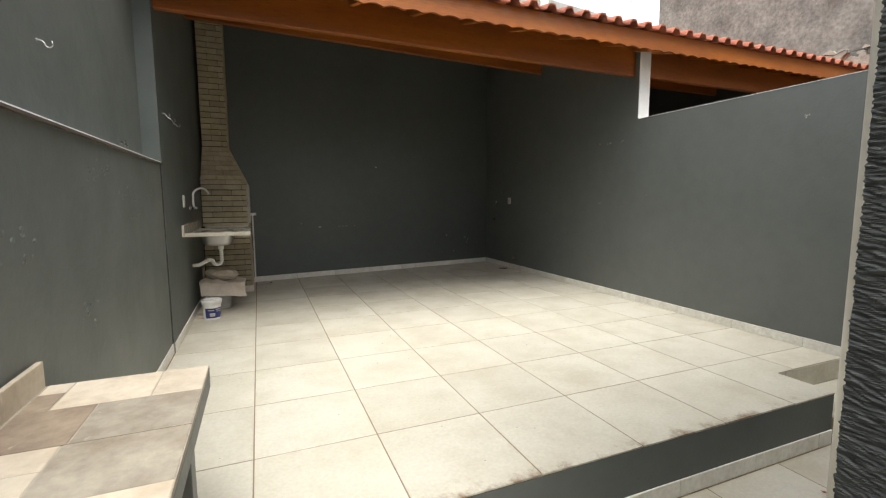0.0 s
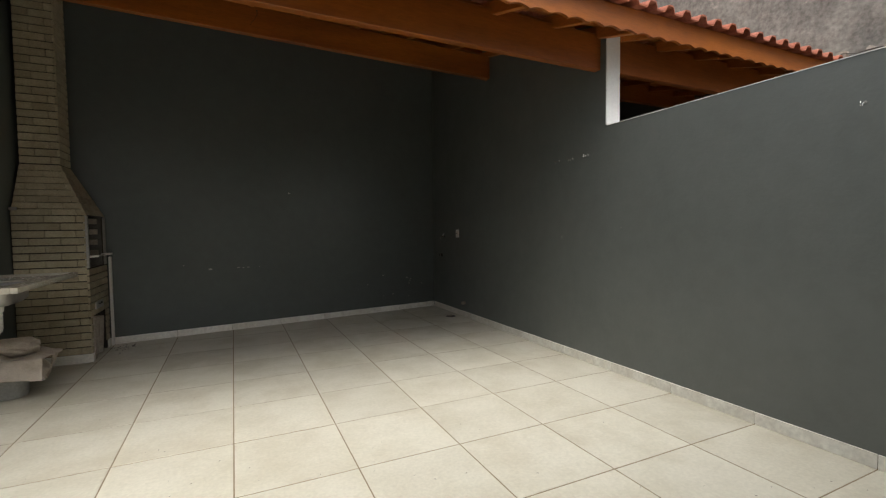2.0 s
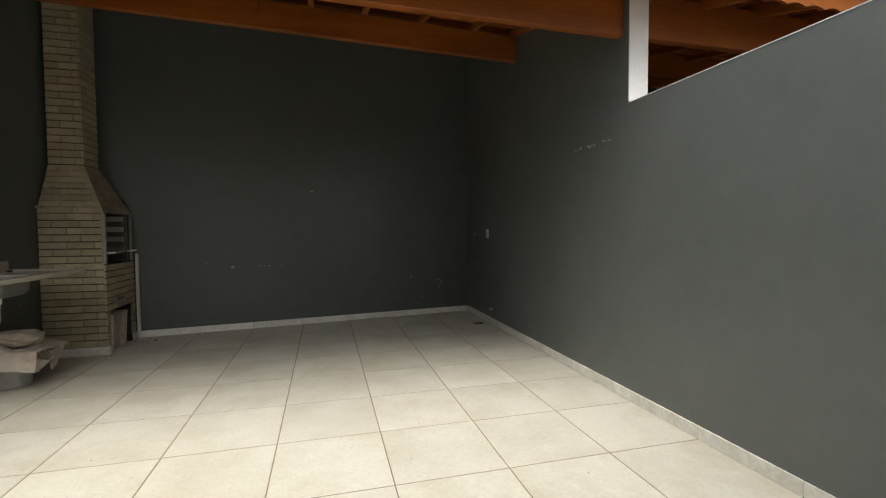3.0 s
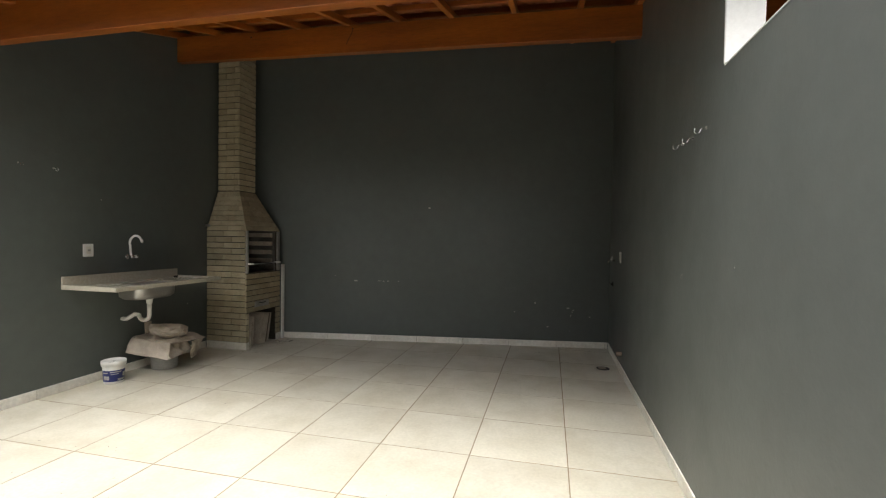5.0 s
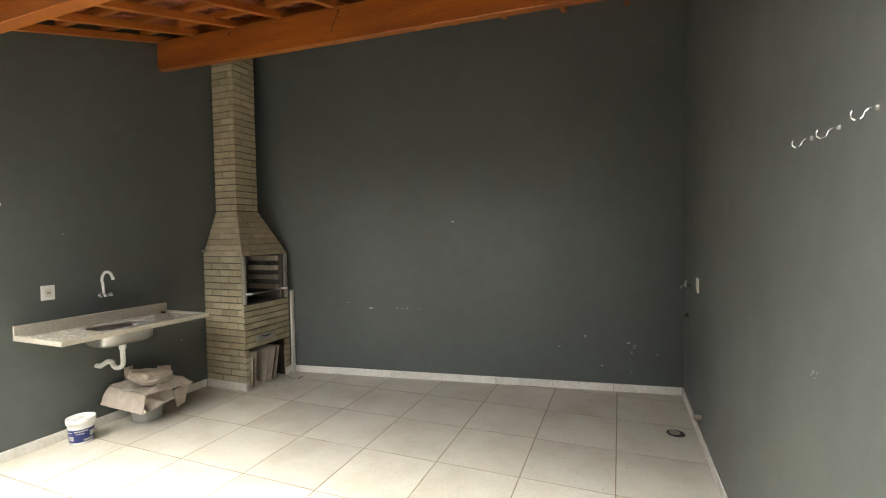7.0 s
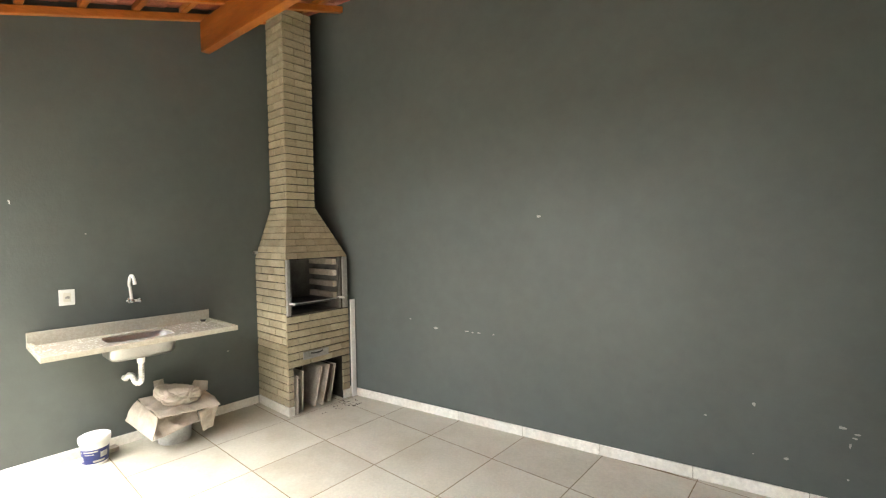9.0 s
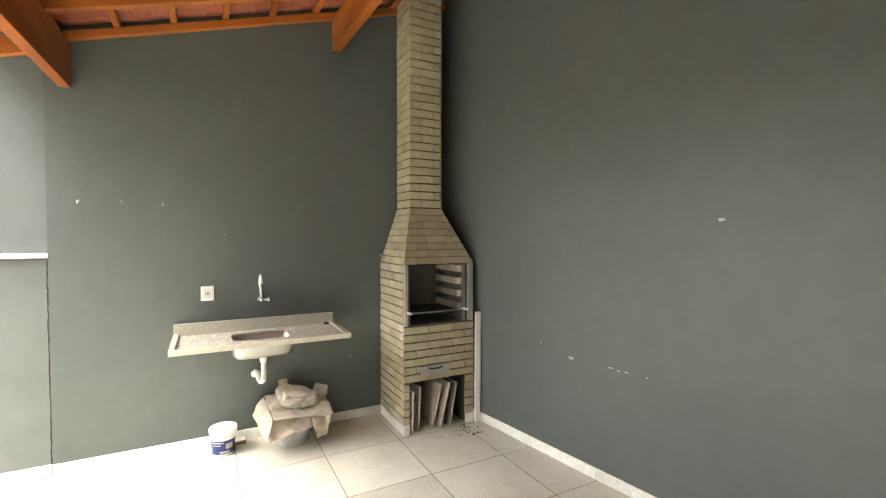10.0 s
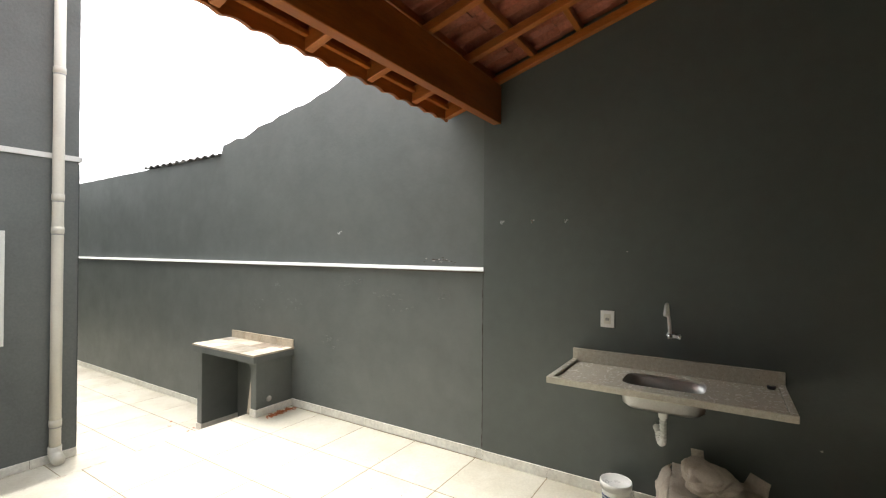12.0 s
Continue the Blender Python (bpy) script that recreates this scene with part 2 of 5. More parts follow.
def thing(name, at, label, category, group=""):
    """An Empty at the thing's base."""
    ob = new(name)
    ob.empty_display_size = 0.05
    ob.location = at
    ORIGIN[ob.name] = at
    return tagged(ob, label, category, group)


def piece(name, mesh, parent, at, turn=0.0, tilt=(0, 0)):
    ob = new(name, mesh)
    ob.parent = parent
    ob.location = Vector(at) - Vector(ORIGIN.get(parent.name, (0, 0, 0)))
    ob.rotation_euler = (tilt[0], tilt[1], turn)
    return ob


MESHES = {}


def block_mesh(name, dx, dy, dz, mat, bevel=0.002):
    """A shared mesh of a bevelled block centred on its own origin."""
    key = (name, round(dx, 3), round(dy, 3), round(dz, 3), mat.name)
    if key not in MESHES:
        bm = boxed(-dx / 2, dx / 2, -dy / 2, dy / 2, -dz / 2, dz / 2, bevel=bevel)
        me = bpy.data.meshes.new(name)
        bm.to_mesh(me)
        bm.free()
        me.materials.append(mat)
        MESHES[key] = me
    return MESHES[key]


def tube(bm, pts, radius, seg=12, caps=True):
    """A round tube along a chain of points."""
    pts = [Vector(p) for p in pts]
    rings, side = [], None
    for i, p in enumerate(pts):
        d = (pts[min(i + 1, len(pts) - 1)] - pts[max(i - 1, 0)]).normalized()
        if side is None:
            side = d.orthogonal().normalized()
        side = (side - d * side.dot(d)).normalized()
        up = d.cross(side)
        r = radius[i] if isinstance(radius, (list, tuple)) else radius
        rings.append([bm.verts.new(p + (side * math.cos(a) + up * math.sin(a)) * r) for a in [2 * math.pi * k / seg for k in range(seg)]])
    for a, b in zip(rings, rings[1:]):
        for k in range(seg):
            bm.faces.new((a[k], a[(k + 1) % seg], b[(k + 1) % seg], b[k]))
    if caps:
        bm.faces.new(rings[0][::-1])
        bm.faces.new(rings[-1])
    return bm


def lathe(bm, profile, seg=32, at=(0, 0, 0)):
    """A turned shape about the z axis from (radius, height) pairs."""
    rings = [[bm.verts.new((at[0] + r * math.cos(2 * math.pi * k / seg), at[1] + r * math.sin(2 * math.pi * k / seg), at[2] + z)) for k in range(seg)] for r, z in profile]
    for a, b in zip(rings, rings[1:]):
        for k in range(seg):
            bm.faces.new((a[k], a[(k + 1) % seg], b[(k + 1) % seg], b[k]))
    return bm


def prism(bm, outline, axis, a0, a1):
    """A straight solid of a flat outline, drawn along an axis: outline pairs are the other two axes in order."""
    def at(p, a):
        return {"x": (a, p[0], p[1]), "y": (p[0], a, p[1]), "z": (p[0], p[1], a)}[axis]
    lo = [bm.verts.new(at(p, a0)) for p in outline]
    hi = [bm.verts.new(at(p, a1)) for p in outline]
    bm.faces.new(lo[::-1])
    bm.faces.new(hi)
    for k in range(len(lo)):
        bm.faces.new((lo[k], lo[(k + 1) % len(lo)], hi[(k + 1) % len(lo)], hi[k]))
    return bm


# ---- plan, in metres ----
XL, XR = -0.665, 4.145                  # side walls under the canopy
YB = 7.82                               # furthest corner; the back wall runs askew
YSEAM = 4.07                            # where the canopy's side wall begins
YEDGE, LOW = 1.592, -0.34               # edge of the raised floor; the lower floor
HX, HY = 0.755, 0.345                    # corner of the house
SX, SY, SF = 3.34, 1.935, 1.55          # the notch of the steps: side, back and front
EAVE_Y, SLOPE = 3.62, 0.302
POST_Y, LOW_WALL = 4.09, 2.145          # end of the high side wall; top of the low one
SKEW = 0.145
ASKEW = math.atan(SKEW)


def back_y(x):
    """The face of the back wall."""
    return 7.217 + SKEW * x


def rafter_z(y, x=XL):
    """Underside of the rafters; the roof falls a little to the right towards the back."""
    return 2.97 + SLOPE * (y - 4.125) - 0.013 * (x - XL) * max(0.0, y - 3.75)


# ---- ground, floors ----
structure("ground", boxed(-120, 120, -120, 120, -0.9, -0.42), GROUND, "bare brown soil around the house", "ground")
bm = prism(bmesh.new(), [(XL - 0.15, YEDGE + 0.006), (SX - 0.006, YEDGE + 0.006), (SX - 0.006, SY + 0.006), (XR + 0.15, SY + 0.006), (XR + 0.15, YB + 0.15), (XL - 0.15, YB + 0.15)], "z", -0.41, -0.0014)
floor = structure("floor", bm, GROUT, "raised patio floor of cream square tiles, slightly stained", "floor")
lower_floor = structure("floor_lower", boxed(XL - 0.15, XR + 0.15, -9.0, YEDGE, -0.41, LOW - 0.0014), GROUT, "lower floor of cream tiles in passage and yard", "floor")

# front face of the raised floor, painted, with the notch for the steps
structure("trim_riser", boxed(XL, SX, YEDGE - 0.010, YEDGE + 0.005, LOW - 0.005, -0.011), PAINT, "dark grey painted face of the raised patio floor", "riser")

# ---- walls ----


def back_wall(x0, x1):
    """A wall standing askew between two x, its top following the roof."""
    bm = bmesh.new()
    lo, hi = [], []
    for x, d in ((x0, 0), (x1, 0), (x1, 0.15), (x0, 0.15)):
        y = back_y(x) + d
        lo.append(bm.verts.new((x, y, -0.4)))
        hi.append(bm.verts.new((x, y, rafter_z(back_y(x), x) + 0.10)))
    bm.faces.new(lo[::-1])
    bm.faces.new(hi)
    for k in range(4):
        bm.faces.new((lo[k], lo[(k + 1) % 4], hi[(k + 1) % 4], hi[k]))
    return bm


bm = back_wall(XL - 0.15, XR + 0.15)
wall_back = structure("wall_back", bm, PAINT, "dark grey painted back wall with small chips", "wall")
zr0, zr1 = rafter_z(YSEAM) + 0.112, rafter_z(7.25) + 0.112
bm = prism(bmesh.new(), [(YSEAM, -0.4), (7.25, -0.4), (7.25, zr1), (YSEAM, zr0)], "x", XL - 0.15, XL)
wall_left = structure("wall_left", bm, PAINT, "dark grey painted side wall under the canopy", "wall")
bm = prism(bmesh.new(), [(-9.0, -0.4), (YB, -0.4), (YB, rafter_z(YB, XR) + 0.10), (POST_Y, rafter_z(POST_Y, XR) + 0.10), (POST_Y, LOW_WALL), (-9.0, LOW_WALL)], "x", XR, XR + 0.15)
wall_right = structure("wall_right", bm, PAINT_HALF_LIT, "dark grey painted boundary wall, higher under the canopy", "wall")
structure("trim_wall_end", boxed(XR - 0.004, XR + 0.154, POST_Y - 0.014, POST_Y, LOW_WALL + 0.010, rafter_z(POST_Y, XR) + 0.085, bevel=0.003), WHITE, "white painted end of the canopy side wall", "wall end")
structure("trim_wall_cap", boxed(XR - 0.003, XR + 0.153, -9.0, POST_Y - 0.016, LOW_WALL, LOW_WALL + 0.005), WHITE, "thin pale top edge of the boundary wall", "wall cap")

# this wall takes the lightest tone of the grey paint, standing in for daylight
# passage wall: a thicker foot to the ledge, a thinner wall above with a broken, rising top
structure("wall_passage_low", boxed(XL - 0.25, XL - 0.012, -9.0, YSEAM - 0.004, -0.4, 1.505), PAINT_LIT, "dark grey rendered foot of the passage wall", "wall")
rng = random.Random(4)
top = []
PROFILE = [(-9.0, 2.82), (-1.6, 2.885), (0.22, 2.89), (0.26, 3.0), (0.83, 3.11), (1.77, 3.295), (2.4, 3.46), (3.2, 3.7), (YSEAM - 0.004, 3.95)]
for (ya, za), (yb, zb) in zip(PROFILE, PROFILE[1:]):
    steps = max(1, int((yb - ya) / 0.12))
    for s in range(steps):
        f = s / steps
        top.append((ya + (yb - ya) * f, za + (zb - za) * f + (rng.uniform(-0.025, 0.02) if ya > 0.1 else rng.uniform(-0.006, 0.006))))
top.append(PROFILE[-1])
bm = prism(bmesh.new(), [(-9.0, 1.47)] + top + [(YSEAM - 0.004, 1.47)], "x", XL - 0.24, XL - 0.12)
wall_passage = structure("wall_passage", bm, PAINT_LIT, "grey rendered passage wall with a rough rising top", "wall")
bm = prism(bmesh.new(), [(XL - 0.13, 1.500), (XL + 0.008, 1.500), (XL + 0.008, 1.510), (XL - 0.13, 1.529)], "y", -9.0, YSEAM + 0.01)
structure("trim_ledge_bed", bm, LEDGE, "dark brown edge under the passage ledge", "ledge")
bm = prism(bmesh.new(), [(XL - 0.13, 1.531), (XL - 0.004, 1.5145), (XL - 0.006, 1.521), (XL - 0.13, 1.545)], "y", -9.0, YSEAM + 0.008)
structure("trim_ledge", bm, WHITE, "sloping white ledge along the passage wall", "ledge")
structure("wall_passage_end", boxed(XL - 0.25, HX + 0.1, -9.15, -9.0, -0.4, 3.2), PAINT_LIT, "dark grey wall closing the passage", "wall")

# ---- house ----
structure("wall_house", boxed(HX, XR, HY - 0.18, HY, -0.4, 4.5), HOUSE, "dark grey rendered rear wall of the house", "wall")
structure("wall_house_side", boxed(HX, HX + 0.18, -9.0, HY - 0.18, -0.4, 4.5), HOUSE, "dark grey rendered house wall along the passage", "wall")
structure("trim_house_band", boxed(HX - 0.015, XR, HY, HY + 0.02, 2.525, 2.575, bevel=0.004), WHITE, "white band across the house wall", "band")
structure("trim_house_band_side", boxed(HX - 0.02, HX, -9.0, HY + 0.02, 2.525, 2.575, bevel=0.004), WHITE, "white band along the house wall", "band")

# coarse trowelled coat on the house wall beside the passage, proud of the flat wall
bm = bmesh.new()
NY = 90
heights = list(np.arange(LOW + 0.08, 0.25, 0.03)) + list(np.arange(0.25, 0.4, 0.01)) + list(np.arange(0.4, 1.95, 0.0017)) + list(np.arange(1.95, 2.05, 0.01)) + list(np.arange(2.05, 2.52, 0.03))
NZ = len(heights) - 1
grid = []
for z in heights:
    row = []
    for i in range(NY + 1):
        y = HY + 0.006 - 0.5 * (i / NY) ** 1.3
        ridge = noise.noise((y * 70 + z * 20, z * 330 - y * 70, 0.4)) + 0.5 * noise.noise((y * 40, z * 120 - y * 30, 2.2))
        row.append(bm.verts.new((HX - 0.001 - max(0.0, 0.002 + 0.003 * ridge), y + (0.003 * noise.noise((z * 260, 3.3, 1.0)) if i == 0 else 0.0), z)))
    grid.append(row)
for a, b in zip(grid, grid[1:]):
    for i in range(NY):
        bm.faces.new((a[i], b[i], b[i + 1], a[i + 1]))
back = [bm.verts.new((HX + 0.004, HY + 0.005, row[0].co.z)) for row in grid]
for j in range(NZ):
    bm.faces.new((back[j], back[j + 1], grid[j + 1][0], grid[j][0]))
structure("trim_house_coat", bm, COAT, "coarse dark grey trowelled render on the house wall", "wall render")

# ---- neighbours ----
structure("wall_neighbour_back", back_wall(XR + 0.152, 8.1), PAINT, "dark wall at the back of the neighbouring canopy", "wall")
# added wall that blocks the sky showing beneath the neighbouring roof
bm = prism(bmesh.new(), [(3.75, -0.4), (8.4, -0.4), (8.4, rafter_z(8.4, 8.0) + 0.09), (3.75, rafter_z(3.75, 8.0) + 0.09)], "x", 8.0, 8.04)
structure("wall_neighbour_side", bm, PAINT, "added dark wall closing the sky gap under the neighbouring canopy", "wall")
grey_building = thing("neighbour_building", (8.1, 3.5, -0.4), "tall weathered grey rendered building beyond the neighbouring yard", "building")
bm = bmesh.new()
bmesh.ops.create_grid(bm, x_segments=60, y_segments=44, size=0.5)
for v in bm.verts:
    y, z = v.co.x * 12.0 + 1.52, (v.co.y + 0.5) * 8.5 - 0.4
    k = noise.noise((y * 0.8, z * 0.8, 3.1)) * 0.03 + noise.noise((y * 3, z * 3, 1.7)) * 0.012
    v.co = (8.1 + k, y, z)
part("wall", bm, STUCCO, grey_building)
part("body", boxed(8.16, 13.0, -4.5, 7.50, -0.4, 8.1), STUCCO, grey_building)


# ---- canopy roof ----
def bar(bm, p, q, wide, high, along="x"):
    """A squared timber between two points on its underside's middle line."""
    p, q = Vector(p), Vector(q)
    side = Vector((0, wide / 2, 0)) if along == "x" else Vector((wide / 2, 0, 0))
    up = Vector((0, 0, high))
    c = [bm.verts.new(v) for v in (p - side, p + side, p + side + up, p - side + up, q - side, q + side, q + side + up, q - side + up)]
    fs = [bm.faces.new([c[i] for i in f]) for f in ((0, 1, 2, 3), (7, 6, 5, 4), (0, 4, 5, 1), (1, 5, 6, 2), (2, 6, 7, 3), (3, 7, 4, 0))]
    bmesh.ops.bevel(bm, geom=list({e for f in fs for e in f.edges}), offset=0.004, segments=1, affect="EDGES")
    return bm


TILE_W, TILE_L, TILE_STEP = 0.196, 0.41, 0.36
PROFILE_T = [(0.0, 0.0), (0.05, 0.026), (0.11, 0.044), (0.18, 0.050), (0.36, 0.050), (0.43, 0.044), (0.49, 0.026), (0.55, 0.004), (0.62, 0.0), (0.96, 0.0), (1.02, 0.006)]


def tile_mesh(bm, at=None):
    n = len(PROFILE_T)
    rows = []
    for y, lift in ((0.0, 0.012), (TILE_L, 0.0)):
        rows.append(([bm.verts.new((u * TILE_W, y, z + lift)) for u, z in PROFILE_T], [bm.verts.new((u * TILE_W, y, z + lift - 0.012)) for u, z in PROFILE_T]))
    made = [v for r in rows for s in r for v in s]
    (t0, b0), (t1, b1) = rows
    for k in range(n - 1):
        bm.faces.new((t0[k], t0[k + 1], t1[k + 1], t1[k]))
        bm.faces.new((b0[k + 1], b0[k], b1[k], b1[k + 1]))
        bm.faces.new((b0[k], b0[k + 1], t0[k + 1], t0[k]))
        bm.faces.new((t1[k], t1[k + 1], b1[k + 1], b1[k]))
    if at:
        bmesh.ops.transform(bm, matrix=at, verts=made)
    return bm


def timber(roof, x0, x1, first):
    """Beams, rafters, battens and scalloped fascia between two walls."""
    for y, wide, low_l, low_r in ((4.185, 0.07, 2.685, 2.645), (6.065, 0.075, 3.285, 3.135)):
        f0, f1 = (0.0, 1.0) if first else (1.0, 1.0)
        za, zb = low_l + (low_r - low_l) * f0, low_l + (low_r - low_l) * f1
        h = rafter_z(y, x0) - za
        part("beam", bar(bmesh.new(), (x0, y, za), (x1, y, zb), wide, h), WOOD, roof)
    xs = [x0 + 0.028, -0.168, 0.335, 0.848, 1.40, 1.93, 2.46, 3.05, 3.63, x1 - 0.028] if first else [x0 + 0.03 + 0.53 * k for k in range(8)]
    for x in xs:
        part("rafter", bar(bmesh.new(), (x, 3.728, rafter_z(3.728, x)), (x, back_y(x), rafter_z(back_y(x), x)), 0.05, 0.06, "y"), WOOD_Y, roof)
    for x in xs:
        part("rafter_tail", bar(bmesh.new(), (x, 3.728, 2.789), (x, 4.148, 2.912), 0.055, 0.07, "y"), WOOD_Y, roof)
    y = 3.80
    while y < back_y(x0):
        part("batten", bar(bmesh.new(), (x0, y, rafter_z(y, x0) + 0.0605), (x1, y, rafter_z(y, x1) + 0.0605), 0.045, 0.052), WOOD, roof)
        y += TILE_STEP * 0.963
    part("eave_batten", bar(bmesh.new(), (x0, 3.745, 2.862), (x1, 3.745, 2.862), 0.036, 0.03), WOOD_Y, roof)
    # fascia with a scalloped lower edge
    x1 += 0.1545 if first else 0.0         # closes over the wall between the two canopies
    outline, n = [], int((x1 - x0) / 0.02)
    for k in range(n + 1):
        x = x0 + (x1 - x0) * k / n
        outline.append((x, 2.770 + 0.020 * abs(math.sin(math.pi * x / 0.17))))
    outline += [(x1, 2.955), (x0, 2.955)]
    part("fascia", prism(bmesh.new(), outline, "y", 3.700, 3.725), WOOD, roof, "scalloped orange wooden fascia board")


def tile_place(i, j, x0, rnd):
    x = x0 + i * TILE_W
    y = EAVE_Y + j * TILE_STEP * 0.963
    z = rafter_z(y, x) + 0.113 + 0.012 + rnd.uniform(-0.002, 0.002)
    tilt_x = math.atan(SLOPE - 0.013 * (x - XL)) - 0.012
    tilt_y = math.atan(0.013 * max(0.0, y - 3.75))
    return (x, y, z), tilt_x, tilt_y, rnd.uniform(-0.008, 0.008)


canopy = thing("canopy_roof", (1.75, 5.7, 3.0), "lean-to canopy of orange stained timber and terracotta tiles", "roof")
timber(canopy, XL, XR, True)
neighbour_canopy = thing("neighbour_canopy", (6.2, 5.7, 3.0), "neighbouring lean-to canopy of orange timber and terracotta tiles", "roof")
timber(neighbour_canopy, XR + 0.155, 8.09, False)
rnd = random.Random(11)
bm = bmesh.new()
for i in range(21):
    for j in range(14):
        at, tx, ty, tz = tile_place(i + 25, j, XL - 0.14, rnd)
        tile_mesh(bm, Matrix.LocRotScale(at, Euler((tx, ty, tz)), None))
tagged(part("roof_tiles", bm, CLAY, neighbour_canopy), kind="stuff")

# ---- barbecue ----
BF, BY0, BY1 = -0.10, 6.465, 7.14      # front face, left and right sides
bbq = thing("barbecue", (-0.38, 6.80, 0.0), "beige brick barbecue with hood and chimney, boards below", "barbecue")
bm = bmesh.new()
box(bm, XL + 0.004, BF - 0.012, BY0 + 0.012, BY0 + 0.05, 0.0, 1.428)
box(bm, XL + 0.004, BF - 0.012, BY1 - 0.075, BY1 - 0.004, 0.0, 1.428)
box(bm, XL + 0.004, XL + 0.06, BY0 + 0.05, BY1 - 0.075, 0.0, 1.428)
box(bm, BF - 0.06, BF - 0.012, BY0 + 0.05, BY1 - 0.075, 0.435, 0.915)
box(bm, XL + 0.06, BF - 0.06, BY0 + 0.05, BY1 - 0.075, 0.435, 0.48)
part("core", bm, MORTAR, bbq)
bm = bmesh.new()
box(bm, XL + 0.06, BF - 0.014, BY0 + 0.051, BY1 - 0.076, 0.88, 0.917)
box(bm, XL + 0.061, XL + 0.10, BY0 + 0.051, BY1 - 0.076, 0.917, 1.427)
box(bm, XL + 0.10, BF - 0.02, BY1 - 0.10, BY1 - 0.076, 0.917, 1.427)
box(bm, XL + 0.10, BF - 0.02, BY0 + 0.051, BY0 + 0.065, 0.917, 1.427)
firebox = part("firebox", bm, SOOT, bbq, "sooty cement firebox")
for z in (1.02, 1.13, 1.24, 1.35):
    part("ledge", boxed(XL + 0.10, BF - 0.045, BY1 - 0.145, BY1 - 0.1, z, z + 0.055, bevel=0.004), CARD, firebox, "pale cement rack ledge")
for y0, y1 in ((BY0 + 0.006, BY0 + 0.040), (BY1 - 0.062, BY1 - 0.006)):
    part("frame", boxed(BF - 0.03, BF + 0.004, y0, y1, 0.915, 1.424, bevel=0.003), GREYTIN, bbq, "dull grey metal frame of the opening")
grill = part("grill", boxed(-0.55, BF - 0.01, BY0 + 0.07, BY1 - 0.15, 1.006, 1.014, bevel=0.002), DARKMETAL, bbq, "blackened grill plate")
part("rod", tube(bmesh.new(), [(BF + 0.012, BY0 + 0.04, 1.022), (BF + 0.012, BY1 - 0.055, 1.026)], 0.006), STEEL, grill)
for y in (BY0 + 0.035, BY1 - 0.105):
    part("handle", tube(bmesh.new(), [(BF - 0.02, y, 1.026), (BF + 0.0, y, 1.027), (BF + 0.075, y, 1.03)], [0.007, 0.012, 0.011]), PLASTIC, grill, "white handle", smooth=True)
plate = part("drawer_plate", boxed(BF - 0.004, BF + 0.012, 6.617, 6.89, 0.49, 0.562, bevel=0.004), GREYTIN, bbq, "dull metal ash drawer plate")
part("slot", tube(bmesh.new(), [(BF + 0.012, 6.69, 0.543), (BF + 0.020, 6.72, 0.537), (BF + 0.020, 6.79, 0.537), (BF + 0.012, 6.82, 0.543)], 0.006), DARKMETAL, plate)

HOOD_B = (XL + 0.005, BF, BY0, BY1)
HOOD_T = (-0.625, -0.322, 6.621, 6.924)
HZ0, HZ1, CH_TOP = 1.43, 1.918, 3.80


def hood_at(z, inset=0.0):
    f = (z - HZ0) / (HZ1 - HZ0)
    a = [b + (t - b) * f for b, t in zip(HOOD_B, HOOD_T)]
    return a[0] + inset * 0.3, a[1] - inset, a[2] + inset, a[3] - inset


bm = bmesh.new()
rings = []
for z in (HZ0, HZ1):
    x0, x1, y0, y1 = hood_at(z, 0.014)
    rings.append([bm.verts.new(p) for p in ((x0, y0, z), (x1, y0, z), (x1, y1, z), (x0, y1, z))])
bm.faces.new(rings[0][::-1])
bm.faces.new(rings[1])
for k in range(4):
    bm.faces.new((rings[0][k], rings[0][(k + 1) % 4], rings[1][(k + 1) % 4], rings[1][k]))
part("hood", bm, MORTAR, bbq)
part("chimney", boxed(HOOD_T[0] + 0.005, HOOD_T[1] - 0.012, HOOD_T[2] + 0.012, HOOD_T[3] - 0.012, HZ1, CH_TOP), MORTAR, bbq)
part("hood_lip", boxed(BF - 0.05, BF - 0.001, BY0 + 0.04, BY1 - 0.062, 1.421, 1.4295), DARKMETAL, bbq)
part("bracket", boxed(XL + 0.004, XL + 0.06, BY0 - 0.025, BY0 + 0.002, 1.47, 1.50, bevel=0.004), GREYTIN, bbq)

# plinth of skirting tile round the barbecue's foot
for x0, x1, y0, y1 in ((XL + 0.012, BF + 0.006, BY0 - 0.006, BY0 + 0.004), (BF - 0.004, BF + 0.006, BY0 + 0.005, BY0 + 0.05), (BF - 0.004, BF + 0.006, BY1 - 0.085, BY1)):
    part("plinth_tile", boxed(x0, x1, y0, y1, 0.001, 0.085, bevel=0.002), SKIRT, bbq, "white plinth tile")

# ---- boards kept under the barbecue, and a white board beside it ----
def leaning_board(name, at, size, tilt, turn, mat, label, group=""):
    ob = link_mesh(name, boxed(-size[0] / 2, size[0] / 2, -size[1] / 2, size[1] / 2, 0, size[2], bevel=0.003), mat)
    ob.location = at
    ob.rotation_euler = (tilt, 0, turn)
    return tagged(ob, label, "board", group)


